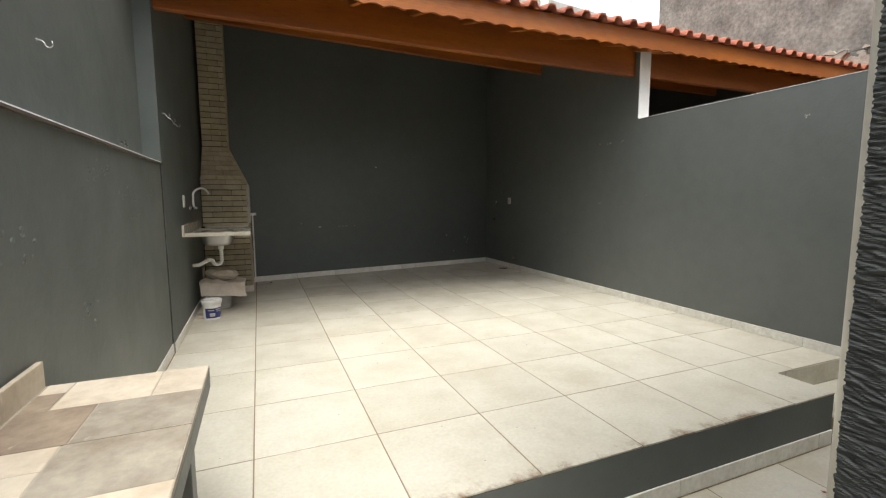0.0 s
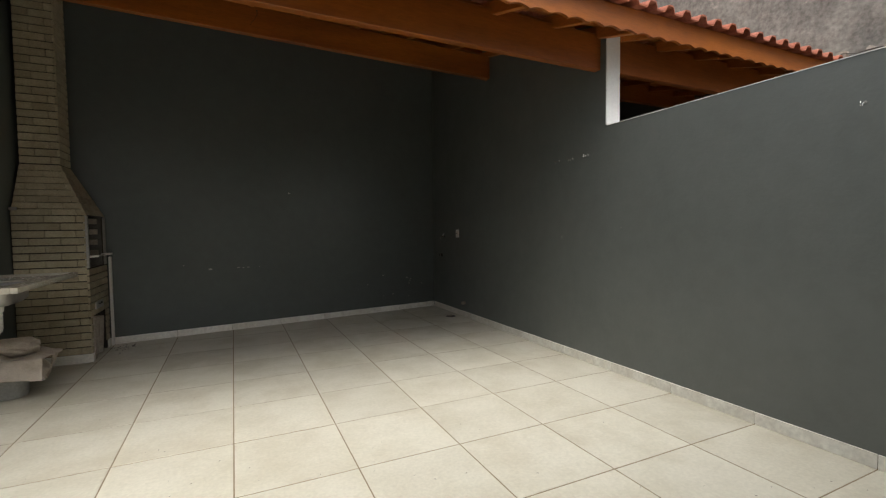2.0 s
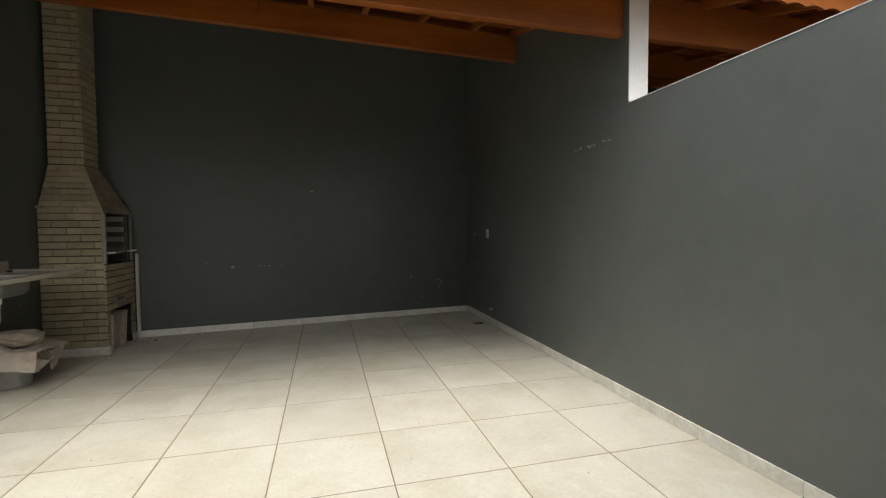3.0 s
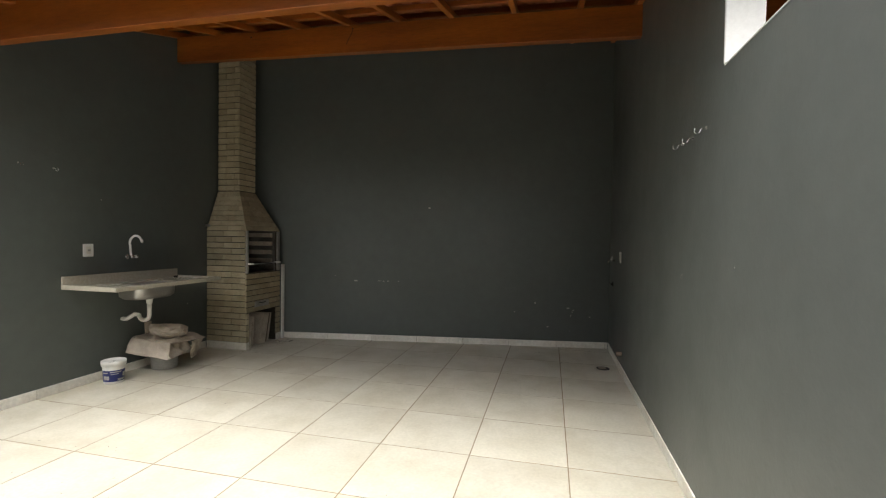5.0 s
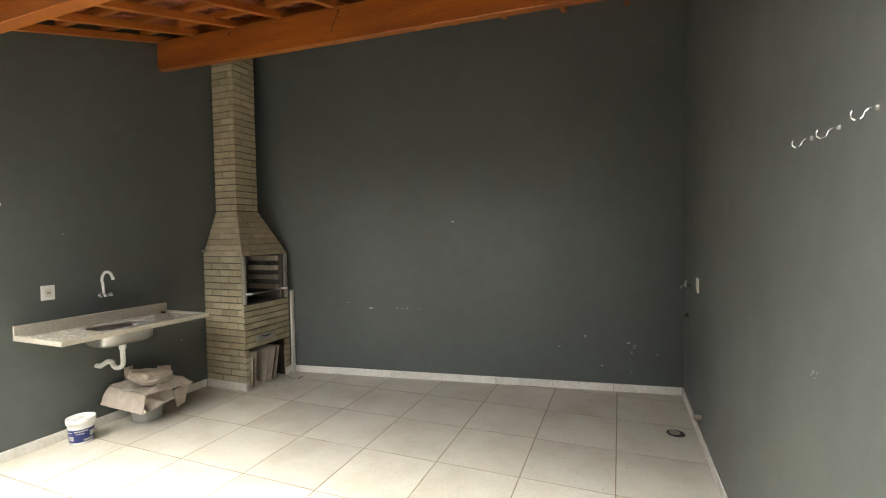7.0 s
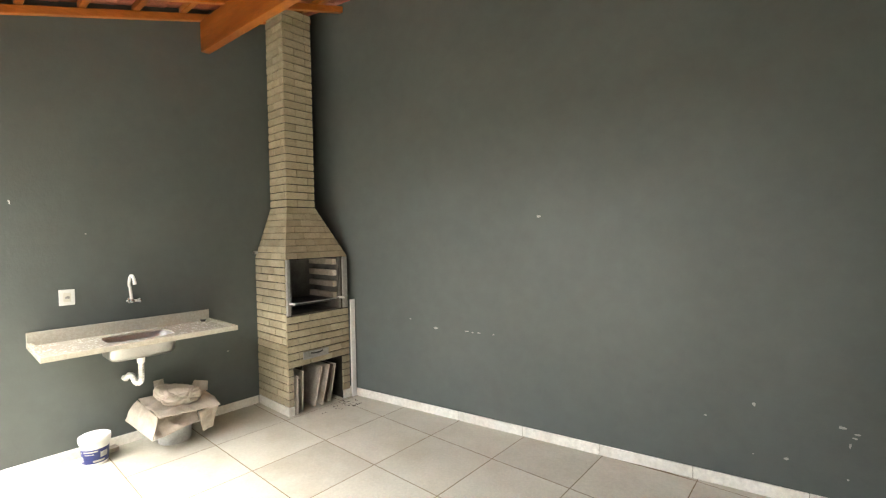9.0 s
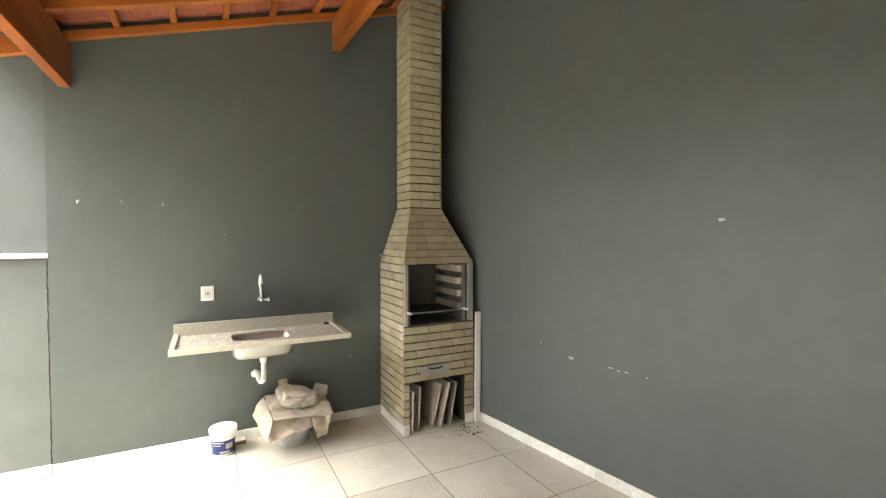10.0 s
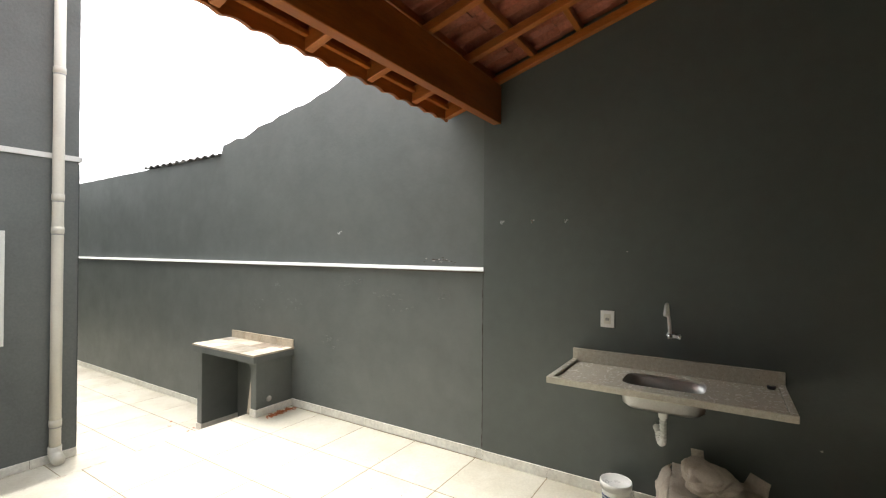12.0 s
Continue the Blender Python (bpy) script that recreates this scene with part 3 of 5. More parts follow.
for k, (y, h, tilt, x, mat, th, d, turn) in enumerate((
        (6.690, 0.345, -0.02, -0.21, CARD, 0.012, 0.30, 0.02), (6.716, 0.31, -0.03, -0.22, DARKBOARD, 0.010, 0.30, -0.03), (6.748, 0.37, -0.05, -0.235, CARD, 0.016, 0.30, 0.04),
        (6.80, 0.36, -0.06, -0.33, DARKBOARD, 0.018, 0.28, 0.0),
        (6.90, 0.375, -0.22, -0.26, CARD, 0.014, 0.34, -0.05), (6.955, 0.385, -0.24, -0.23, CARD, 0.012, 0.33, 0.02), (7.02, 0.37, -0.22, -0.25, DARKBOARD, 0.012, 0.32, 0.0), (7.055, 0.365, -0.20, -0.24, CARD, 0.014, 0.30, 0.06))):
    leaning_board("leftover_board", (x - 0.025, y - 0.15, 0.012), (d, th, h), tilt, turn, mat,
                  "dirty off-white board offcut leaning under the barbecue" if mat is CARD else "dark brown board offcut leaning under the barbecue", "board offcuts under the barbecue")
ob = link_mesh("white_board", boxed(-0.011, 0.011, -0.027, 0.027, 0, 0.99, bevel=0.003), PLASTIC)
ob.location, ob.rotation_euler = (-0.075, 7.171, 0.001), (0, 0, 0)
tagged(ob, "long narrow white board standing beside the brick barbecue", "board")

# ---- worktop with basin ----
def rounded(cx, cy, hx, hy, z, power=5.0, n=48):
    pts = []
    for k in range(n):
        a = 2 * math.pi * (k + 0.5) / n
        c, s = math.cos(a), math.sin(a)
        r = (abs(c) ** power + abs(s) ** power) ** (-1 / power)
        pts.append((cx + hx * r * c, cy + hy * r * s, z))
    return pts


def loft(bm, loops, close_last=False):
    vs = [[bm.verts.new(p) for p in lp] for lp in loops]
    n = len(vs[0])
    for a, b in zip(vs, vs[1:]):
        for k in range(n):
            bm.faces.new((a[k], a[(k + 1) % n], b[(k + 1) % n], b[k]))
    if close_last:
        bm.faces.new(vs[-1])
    return bm


CX0, CX1, CY0, CY1, CZ = XL + 0.004, -0.074, 4.803, 6.012, 0.916
BXC, BYC, BHX, BHY = -0.405, 5.41, 0.145, 0.22
counter = thing("worktop", ((CX0 + CX1) / 2, (CY0 + CY1) / 2, 0.84), "speckled beige granite worktop with upstand fixed to the wall", "worktop")
hx, hy = (CX1 - CX0) / 2, (CY1 - CY0) / 2
inner = rounded(BXC, BYC, BHX, BHY, 0)


def outer_point(p, z, grow=0.0):
    """The point of the slab's rim on the ray from the basin's centre through p."""
    dx, dy = p[0] - BXC, p[1] - BYC
    best = 9e9
    for lim, d, c in ((CX1 + grow, dx, BXC), (CX0 - grow, dx, BXC), (CY1 + grow, dy, BYC), (CY0 - grow, dy, BYC)):
        if abs(d) > 1e-9 and (lim - c) / d > 0:
            best = min(best, (lim - c) / d)
    return (BXC + dx * best, BYC + dy * best, z)


angles = sorted([math.atan2(p[1] - BYC, p[0] - BXC) for p in inner] + [math.atan2(y - BYC, x - BXC) for x in (CX0, CX1) for y in (CY0, CY1)])


def inner_at(a, z):
    c, s = math.cos(a), math.sin(a)
    r = (abs(c / BHX) ** 5 + abs(s / BHY) ** 5) ** (-1 / 5)
    return (BXC + c * r, BYC + s * r, z)


top_in = [inner_at(a, CZ - 0.018) for a in angles]
top_out = [outer_point(p, CZ - 0.018) for p in top_in]
bm = loft(bmesh.new(), [[inner_at(a, CZ - 0.03) for a in angles], top_in, top_out, [(x, y, CZ - 0.03) for x, y, z in top_out], [inner_at(a, CZ - 0.03) for a in angles]])
bmesh.ops.remove_doubles(bm, verts=bm.verts, dist=0.0002)
part("slab", bm, GRANITE, counter)
bm = bmesh.new()
box(bm, CX1 - 0.035, CX1 + 0.002, CY0 - 0.002, CY1 + 0.002, CZ - 0.036, CZ + 0.003, bevel=0.003)
box(bm, CX0 + 0.022, CX1 - 0.036, CY0 - 0.002, CY0 + 0.032, CZ - 0.036, CZ + 0.003, bevel=0.003)
box(bm, CX0 + 0.022, CX1 - 0.036, CY1 - 0.032, CY1 + 0.002, CZ - 0.036, CZ + 0.003, bevel=0.003)
part("rim", bm, GRANITE, counter)
part("upstand", boxed(CX0 - 0.002, CX0 + 0.020, CY0 - 0.002, CY1 + 0.002, CZ - 0.036, 0.992, bevel=0.003), GRANITE, counter)
basin = thing("sink_basin", (BXC, BYC, 0.74), "shallow stainless steel basin set under the granite worktop", "sink")
bm = loft(bmesh.new(), [rounded(BXC, BYC, BHX + 0.012, BHY + 0.012, CZ - 0.032), rounded(BXC, BYC, BHX + 0.001, BHY + 0.001, CZ - 0.032), rounded(BXC, BYC, BHX - 0.004, BHY - 0.004, CZ - 0.09),
                        rounded(BXC, BYC, BHX - 0.012, BHY - 0.012, 0.765), rounded(BXC, BYC, BHX - 0.04, BHY - 0.04, 0.753), rounded(BXC, BYC, 0.02, 0.02, 0.750)], True)
loft(bm, [rounded(BXC, BYC, BHX + 0.012, BHY + 0.012, CZ - 0.032), rounded(BXC, BYC, BHX + 0.006, BHY + 0.006, CZ - 0.05), rounded(BXC, BYC, BHX - 0.002, BHY - 0.002, 0.775), rounded(BXC, BYC, BHX - 0.03, BHY - 0.03, 0.749),
          rounded(BXC, BYC, 0.03, 0.03, 0.744)], True)
part("bowl", bm, STEEL, basin, smooth=True)
part("strainer", lathe(bmesh.new(), [(0.0005, 0.757), (0.03, 0.757), (0.035, 0.7545), (0.036, 0.7535)], 24, (BXC, BYC, 0)), CHROME, basin)

plug = thing("sink_plug", (-0.60, 5.945, CZ - 0.018), "small black rubber sink plug lying on the worktop", "plug")
part("stopper", lathe(bmesh.new(), [(0.0005, 0.0), (0.018, 0.0), (0.022, 0.012), (0.022, 0.018), (0.0005, 0.018)], 20, (-0.60, 5.945, CZ - 0.0175)), BLACK, plug)
part("cap", lathe(bmesh.new(), [(0.013, 0.018), (0.013, 0.022), (0.0005, 0.023)], 16, (-0.60, 5.945, CZ - 0.0175)), CHROME, plug)

# drain trap: collar, bent pipe and wall pipe
trap = thing("drain_trap", (-0.40, BYC, 0.52), "white plastic sink trap running to the wall", "pipe")
part("collar", lathe(bmesh.new(), [(0.018, 0.69), (0.026, 0.695), (0.028, 0.73), (0.034, 0.735), (0.034, 0.744), (0.01, 0.744)], 20, (-0.385, BYC, 0)), PLASTIC, trap, smooth=True)
pts, rad = [], []
for z in np.linspace(0.70, 0.575, 14):
    pts.append((-0.385, BYC, z))
for a in np.linspace(0, math.pi, 16)[1:]:
    pts.append((-0.385 - 0.042 * (1 - math.cos(a)), BYC, 0.575 - 0.045 * math.sin(a)))
for a in np.linspace(0, math.pi / 2, 10)[1:]:
    pts.append((-0.469 - 0.038 * (1 - math.cos(a)), BYC, 0.575 + 0.012 * math.sin(a) - 0.0 * a))
for f in np.linspace(0, 1, 14)[1:]:
    pts.append((-0.507 - 0.155 * f, BYC, 0.587 - 0.05 * min(1, f * 1.6)))
pts = [(x, BYC - 0.4 * (-0.385 - x) if x > -0.507 else BYC - 0.0488, z) for x, y, z in pts]
rad = [0.0165 + 0.0045 * (k % 2) for k in range(len(pts))]
part("bend", tube(bmesh.new(), pts, rad, 18), PLASTIC, trap)

# wall tap
tap = thing("wall_tap", (XL, 5.425, 1.143), "wall tap with chromed body and white swan neck spout", "tap")
part("flange", tube(bmesh.new(), [(XL + 0.001, 5.425, 1.143), (XL + 0.010, 5.425, 1.143)], [0.026, 0.022], 20), CHROME, tap, smooth=True)
part("body", tube(bmesh.new(), [(XL + 0.005, 5.425, 1.143), (XL + 0.05, 5.425, 1.143), (XL + 0.075, 5.425, 1.143)], [0.014, 0.016, 0.013], 16), CHROME, tap, smooth=True)
hd = part("handle", tube(bmesh.new(), [(XL + 0.045, 5.425, 1.143), (XL + 0.045, 5.46, 1.143), (XL + 0.045, 5.482, 1.143)], [0.012, 0.010, 0.018], 14), CHROME, tap, smooth=True)
part("lever", tube(bmesh.new(), [(XL + 0.018, 5.478, 1.143), (XL + 0.072, 5.478, 1.143)], 0.009, 10), CHROME, hd, smooth=True)
pts = [(XL + 0.045, 5.425, 1.148), (XL + 0.040, 5.422, 1.20), (XL + 0.042, 5.418, 1.255)]
for a in np.linspace(math.pi, 0.22, 16):
    pts.append((XL + 0.118 + 0.076 * math.cos(a), 5.412, 1.268 + 0.082 * math.sin(a)))
part("spout", tube(bmesh.new(), pts, [0.0105] * (len(pts) - 3) + [0.0105, 0.012, 0.012], 14), PLASTIC, tap, smooth=True)

# ---- wall plates, taps and hooks ----
def wall_plate(name, at, facing, label):
    ob = thing(name, at, label, "switch plate")
    x, y, z = at
    s = facing
    xs = sorted((x + s * 0.0005, x + s * 0.011))
    p = part("plate", boxed(xs[0], xs[1], y - 0.046, y + 0.046, z - 0.058, z + 0.058, bevel=0.004), PLASTIC, ob)
    xs = sorted((x + s * 0.011, x + s * 0.0135))
    part("insert", boxed(xs[0], xs[1], y - 0.022, y + 0.022, z - 0.033, z + 0.033, bevel=0.001), CREAM_PVC, p)
    xs = sorted((x + s * 0.0135, x + s * 0.019))
    part("rocker", boxed(xs[0], xs[1], y - 0.012, y + 0.014, z - 0.010, z + 0.008, bevel=0.002), GREYTIN, p)
    return ob


wall_plate("switch_plate", (XL, 5.033, 1.214), 1, "white socket plate on the dark wall above the worktop")
wall_plate("switch_plate", (XR, 6.95, 1.19), -1, "white switch plate on the dark side wall near the corner")
gt = thing("garden_tap", (XR, 7.38, 1.138), "small metal tap on the dark side wall near the corner", "tap")
part("stem", tube(bmesh.new(), [(XR - 0.001, 7.38, 1.138), (XR - 0.055, 7.38, 1.138)], 0.010, 12), CHROME, gt, smooth=True)
part("spout", tube(bmesh.new(), [(XR - 0.045, 7.38, 1.138), (XR - 0.068, 7.38, 1.135), (XR - 0.076, 7.38, 1.105)], 0.010, 12), CHROME, gt, smooth=True)
part("handle", tube(bmesh.new(), [(XR - 0.036, 7.35, 1.18), (XR - 0.036, 7.41, 1.18)], 0.006, 8), CHROME, gt, smooth=True)
part("spindle", tube(bmesh.new(), [(XR - 0.036, 7.38, 1.138), (XR - 0.036, 7.38, 1.18)], 0.006, 8), CHROME, gt, smooth=True)
vv = thing("valve", (XR, 7.50, 0.85), "small chromed valve on the dark side wall near the corner", "valve")
part("rose", tube(bmesh.new(), [(XR - 0.001, 7.50, 0.85), (XR - 0.012, 7.50, 0.85)], [0.03, 0.024], 18), DARKMETAL, vv, smooth=True)
part("knob", tube(bmesh.new(), [(XR - 0.012, 7.50, 0.85), (XR - 0.036, 7.50, 0.85), (XR - 0.042, 7.50, 0.85)], [0.010, 0.02, 0.017], 14), CHROME, vv, smooth=True)
ps = link_mesh("pipe_stub", tube(bmesh.new(), [(0, 0, 0), (-0.05, 0, 0), (-0.055, 0, 0)], [0.022, 0.022, 0.016], 18), CARD, True)
ps.location = (XR - 0.001, 6.74, 0.20)
tagged(ps, "short dirty pipe stub low on the dark side wall", "pipe")


def hook_mesh():
    pts = [(0, 0, 0), (0.012, 0, 0), (0.021, 0, -0.003), (0.027, 0, -0.009)]
    for a in np.linspace(math.pi * 0.98, math.pi * 2.15, 12):
        pts.append((0.041 + 0.013 * math.cos(a), 0, -0.013 + 0.013 * math.sin(a)))
    pts.append((0.051, 0, 0.0))
    return pts


hook = thing("wall_hook", (XL, 4.246, 1.913), "small bent metal hook screwed into the dark wall", "hook", "wall hooks")
hp = [(XL + x, 4.246 + y, 1.913 + z) for x, y, z in hook_mesh()]
part("bend", tube(bmesh.new(), hp, 0.0023, 8), CHROME, hook, smooth=True)
part("plug", tube(bmesh.new(), [(XL + 0.0005, 4.246, 1.913), (XL + 0.006, 4.246, 1.913)], [0.007, 0.006], 12), GREYTIN, hook, smooth=True)
for x, y, z, turn in ((XL, 4.493, 1.915, 0.1), (XL, 4.749, 1.910, -0.15), (XL - 0.12, 2.37, 1.872, 0.1), (XR, 4.302, 1.925, 180.2), (XR, 4.507, 1.920, 179), (XR, 4.702, 1.927, 181), (XR, 2.307, 1.893, 180)):
    copy_thing(hook, Matrix.Translation((x, y, z)) @ pose(0, 0, 0, 0, 0, turn))

# ---- pots and cloths by the wall ----
pot = thing("paint_pot", (-0.484, 5.127, 0.0), "white plastic paint pot with blue label, lid on", "bucket")
part("body", lathe(bmesh.new(), [(0.0005, 0.0), (0.074, 0.0), (0.078, 0.004), (0.088, 0.165), (0.088, 0.17)], 40, (-0.484, 5.127, 0)), PLASTIC, pot, smooth=True)
part("lid", lathe(bmesh.new(), [(0.086, 0.158), (0.096, 0.160), (0.097, 0.180), (0.099, 0.182), (0.098, 0.203), (0.092, 0.206), (0.088, 0.199), (0.0005, 0.198)], 40, (-0.484, 5.127, 0)), PLASTIC, pot, smooth=True)


def wrap(a0, a1, z0, z1, lift, n=14):
    """A band on the pot's side between two bearings."""
    bm = bmesh.new()
    rows = []
    for z in (z0, z1):
        r = 0.078 + 0.010 * z / 0.165 + lift
        rows.append([bm.verts.new((-0.484 + r * math.cos(radians(a0 + (a1 - a0) * k / n)), 5.127 + r * math.sin(radians(a0 + (a1 - a0) * k / n)), z)) for k in range(n + 1)])
    for k in range(n):
        bm.faces.new((rows[0][k], rows[0][k + 1], rows[1][k + 1], rows[1][k]))
    return bm


lab = part("label", wrap(-130, 75, 0.022, 0.125, 0.001, 28), BLUE, pot, "dark blue printed label")
for a0, a1, z0, z1 in ((-110, -70, 0.10, 0.108), (-60, 0, 0.105, 0.115), (-55, -15, 0.088, 0.094), (10, 45, 0.06, 0.1), (-100, -65, 0.04, 0.075), (-20, 30, 0.03, 0.045)):
    part("print", wrap(a0, a1, z0, z1, 0.002, 6), CHIP, lab)

tin = thing("tin_pot", (-0.44, 5.64, 0.0), "dull grey tin standing under a heap of cloths", "tin")
part("body", lathe(bmesh.new(), [(0.0005, 0.0), (0.112, 0.0), (0.119, 0.006), (0.128, 0.245), (0.133, 0.248), (0.133, 0.256), (0.124, 0.256), (0.122, 0.245)], 40, (-0.44, 5.64, 0)), TINGREY, tin, smooth=True)
part("lid", lathe(bmesh.new(), [(0.0005, 0.249), (0.123, 0.250)], 40, (-0.44, 5.64, 0)), GREYTIN, tin)


def ridged(p, s):
    return 1 - abs(noise.noise((p[0] * s, p[1] * s, p[2] * s)) * 2)


# a stiff canvas folded double over the tin: upper layer, falling left side, sagging lower layer, and a flap hanging in front
def cloth_patch(bm, a, b, c, d, sag, seed, n=26):
    """A wrinkled panel between four corners; sag is how far its middle drops."""
    a, b, c, d = (Vector(p) for p in (a, b, c, d))
    normal = (b - a).cross(d - a).normalized()
    rows = []
    for i in range(n + 1):
        u = i / n
        row = []
        for j in range(n + 1):
            v = j / n
            p = (a * (1 - u) + b * u) * (1 - v) + (d * (1 - u) + c * u) * v
            p.z -= sag * 16 * u * (1 - u) * v * (1 - v)
            w = 0.034 * (ridged((p.x, p.y, p.z + seed), 4.5) - 0.5) + 0.014 * (ridged((p.y, p.x + seed, p.z), 11) - 0.5) + 0.002 * noise.noise((p.x * 60, p.y * 60, seed))
            edge = min(1.0, 5 * min(u, 1 - u, v, 1 - v) + 0.6)
            p += normal * w * edge
            row.append(bm.verts.new((max(XL + 0.012, p.x), p.y, p.z)))
        rows.append(row)
    for p, q in zip(rows, rows[1:]):
        for j in range(n):
            bm.faces.new((p[j], q[j], q[j + 1], p[j + 1]))


bm = bmesh.new()
cloth_patch(bm, (-0.62, 5.44, 0.335), (-0.17, 5.455, 0.302), (-0.165, 5.895, 0.284), (-0.58, 5.91, 0.332), -0.016, 0.3)
cloth_patch(bm, (-0.62, 5.44, 0.335), (-0.60, 5.335, 0.215), (-0.16, 5.40, 0.155), (-0.17, 5.455, 0.302), -0.030, 1.7)
cloth_patch(bm, (-0.30, 5.45, 0.302), (-0.155, 5.41, 0.150), (-0.205, 5.74, 0.180), (-0.29, 5.75, 0.288), -0.002, 2.9)
cloth_patch(bm, (-0.21, 5.735, 0.266), (-0.19, 5.885, 0.272), (-0.25, 5.865, 0.085), (-0.245, 5.785, 0.07), 0.0, 4.1, 16)
bmesh.ops.recalc_face_normals(bm, faces=bm.faces)
sheet = link_mesh("canvas_sheet", bm, CLOTH, True)
mod = sheet.modifiers.new("thickness", "SOLIDIFY")
mod.thickness, mod.offset = 0.005, 0.0
tagged(sheet, "dusty tan canvas sheet folded stiffly over a tin", "cloth")
# a second cloth, folded into a slack bundle with deep creases
bm = bmesh.new()
bmesh.ops.create_icosphere(bm, subdivisions=6, radius=1.0)
creases = ((Vector((0.3, 0.55, 0.78)).normalized(), 0.35, 0.10), (Vector((0.5, -0.6, 0.62)).normalized(), 0.52, 0.09), (Vector((0.75, 0.2, -0.6)).normalized(), 0.25, 0.10), (Vector((0.2, 0.9, -0.35)).normalized(), 0.3, 0.06))
for v in bm.verts:
    d = v.co.normalized()
    e = Vector((d.x * 0.7 + 0.5 * d.z, d.y * 1.9 - 0.9 * d.z, d.z * 0.9 + 0.5 * d.y))
    k = 0.98 + 0.10 * noise.noise(d * 1.4 + Vector((2, 5, 1))) + 0.06 * (ridged(e, 1.0) - 0.5) + 0.05 * (ridged(e + Vector((3, 1, 2)), 1.7) - 0.5) + 0.014 * (ridged(e, 5) - 0.5)
    for nrm, c, wd in creases:
        off = d.dot(nrm) - c + 0.07 * noise.noise(d * 2.5)
        k -= 0.065 * math.exp(-(off / wd) ** 2) * (1.0 if off > 0 else 0.5)
    box_k = (abs(d.x) ** 2.6 + abs(d.y) ** 2.6 + abs(d.z) ** 2.6) ** (-1 / 2.6)
    x, y, z = (q * k * box_k for q in d)
    v.co = (-0.41 + 0.17 * x, 5.665 + 0.155 * y, 0.372 + 0.076 * z - 0.03 * y + 0.025 * x * y)
tagged(link_mesh("crumpled_cloth", bm, CLOTH, True), "crumpled tan cloth heaped on the canvas sheet", "cloth")


bm = bmesh.new()
cloth_patch(bm, (-0.57, 5.80, 0.325), (-0.50, 5.925, 0.312), (-0.52, 5.94, 0.385), (-0.58, 5.85, 0.405), 0.0, 5.2, 18)
scrap = link_mesh("cloth_scrap", bm, CLOTH, True)
mod = scrap.modifiers.new("thickness", "SOLIDIFY")
mod.thickness = 0.004
tagged(scrap, "stiff tan cloth scrap standing up from the heap", "cloth")
slip = link_mesh("card_piece", boxed(-0.035, 0.035, -0.002, 0.002, 0, 0.12, bevel=0.001), CARD)
slip.location, slip.rotation_euler = (-0.585, 5.588, 0.355), (0.05, -0.08, 1.35)
tagged(slip, "small pale card piece stuck upright in the cloths", "card")
off = link_mesh("cardboard_offcut", boxed(-0.035, 0.035, -0.07, 0.07, 0, 0.03, bevel=0.003), CARD)
off.location, off.rotation_euler = (-0.60, 5.22, 0.001), (0, 0, 0.12)
tagged(off, "small dirty board offcut on the tiles by the wall", "cardboard")

# ---- masonry bench in the passage ----
bench = thing("masonry_bench", (-0.43, 1.25, LOW), "dark grey masonry bench topped with rough beige stone tiles", "bench")
NX0, NX1, NY0, NY1 = XL - 0.011, -0.18, 0.69, 1.79
part("slab", boxed(NX0, NX1, NY0, NY1, 0.548, 0.613, bevel=0.005), PAINT_LIT, bench)
part("side_panel", boxed(NX0, -0.24, 1.665, 1.755, -0.001, 0.548, bevel=0.006), PAINT_LIT, bench)
part("side_panel", boxed(NX0, -0.24, 0.695, 0.785, LOW, 0.548, bevel=0.006), PAINT_LIT, bench)
for x0, x1, y0, y1, z in ((NX0, -0.231, 1.756, 1.764, 0.0), (-0.239, -0.231, 1.66, 1.7555, 0.0), (-0.239, -0.231, 0.69, 0.787, LOW), (NX0, -0.24, 0.786, 0.793, LOW)):
    part("skirting", boxed(x0, x1, y0, y1, z + 0.001, z + 0.075, bevel=0.002), SKIRT, bench, "cream skirting tile")
splash = part("splash_back", boxed(NX0, NX0 + 0.006, NY0, NY1, 0.613, 0.636), BENCH_GROUT, bench)
top_bed = part("top_bed", boxed(NX0, NX1, NY0, NY1, 0.613, 0.6295), BENCH_GROUT, bench)
for x0, x1, y0, y1, mat in ((-0.645, -0.571, 1.705, 1.79, STONE_PALE), (-0.645, -0.571, 1.573, 1.705, STONE_BROWN), (-0.571, -0.321, 1.573, 1.79, STONE_PALE), (-0.321, -0.18, 1.573, 1.79, STONE_PALE),
                            (-0.645, -0.452, 1.33, 1.573, STONE_BROWN), (-0.452, -0.18, 1.33, 1.573, STONE_GREY),
                            (-0.645, -0.462, 1.215, 1.33, STONE_PALE), (-0.645, -0.462, 1.07, 1.215, STONE_PALE), (-0.462, -0.18, 1.07, 1.33, STONE_GREY),
                            (-0.645, -0.40, 0.88, 1.07, STONE_PALE), (-0.40, -0.18, 0.88, 1.07, STONE_PALE), (-0.645, -0.5, 0.69, 0.88, STONE_GREY), (-0.5, -0.18, 0.69, 0.88, STONE_PALE)):
    me = block_mesh("stone_tile", x1 - x0 - 0.004, y1 - y0 - 0.004, 0.012, mat, 0.0015)
    piece("stone_tile", me, top_bed, ((x0 + x1) / 2, (y0 + y1) / 2, 0.6255))
part("joint", boxed(NX0 + 0.02, NX1 - 0.001, 1.3275, 1.3325, 0.6285, 0.6302), DARKBOARD, bench, "dark open joint")
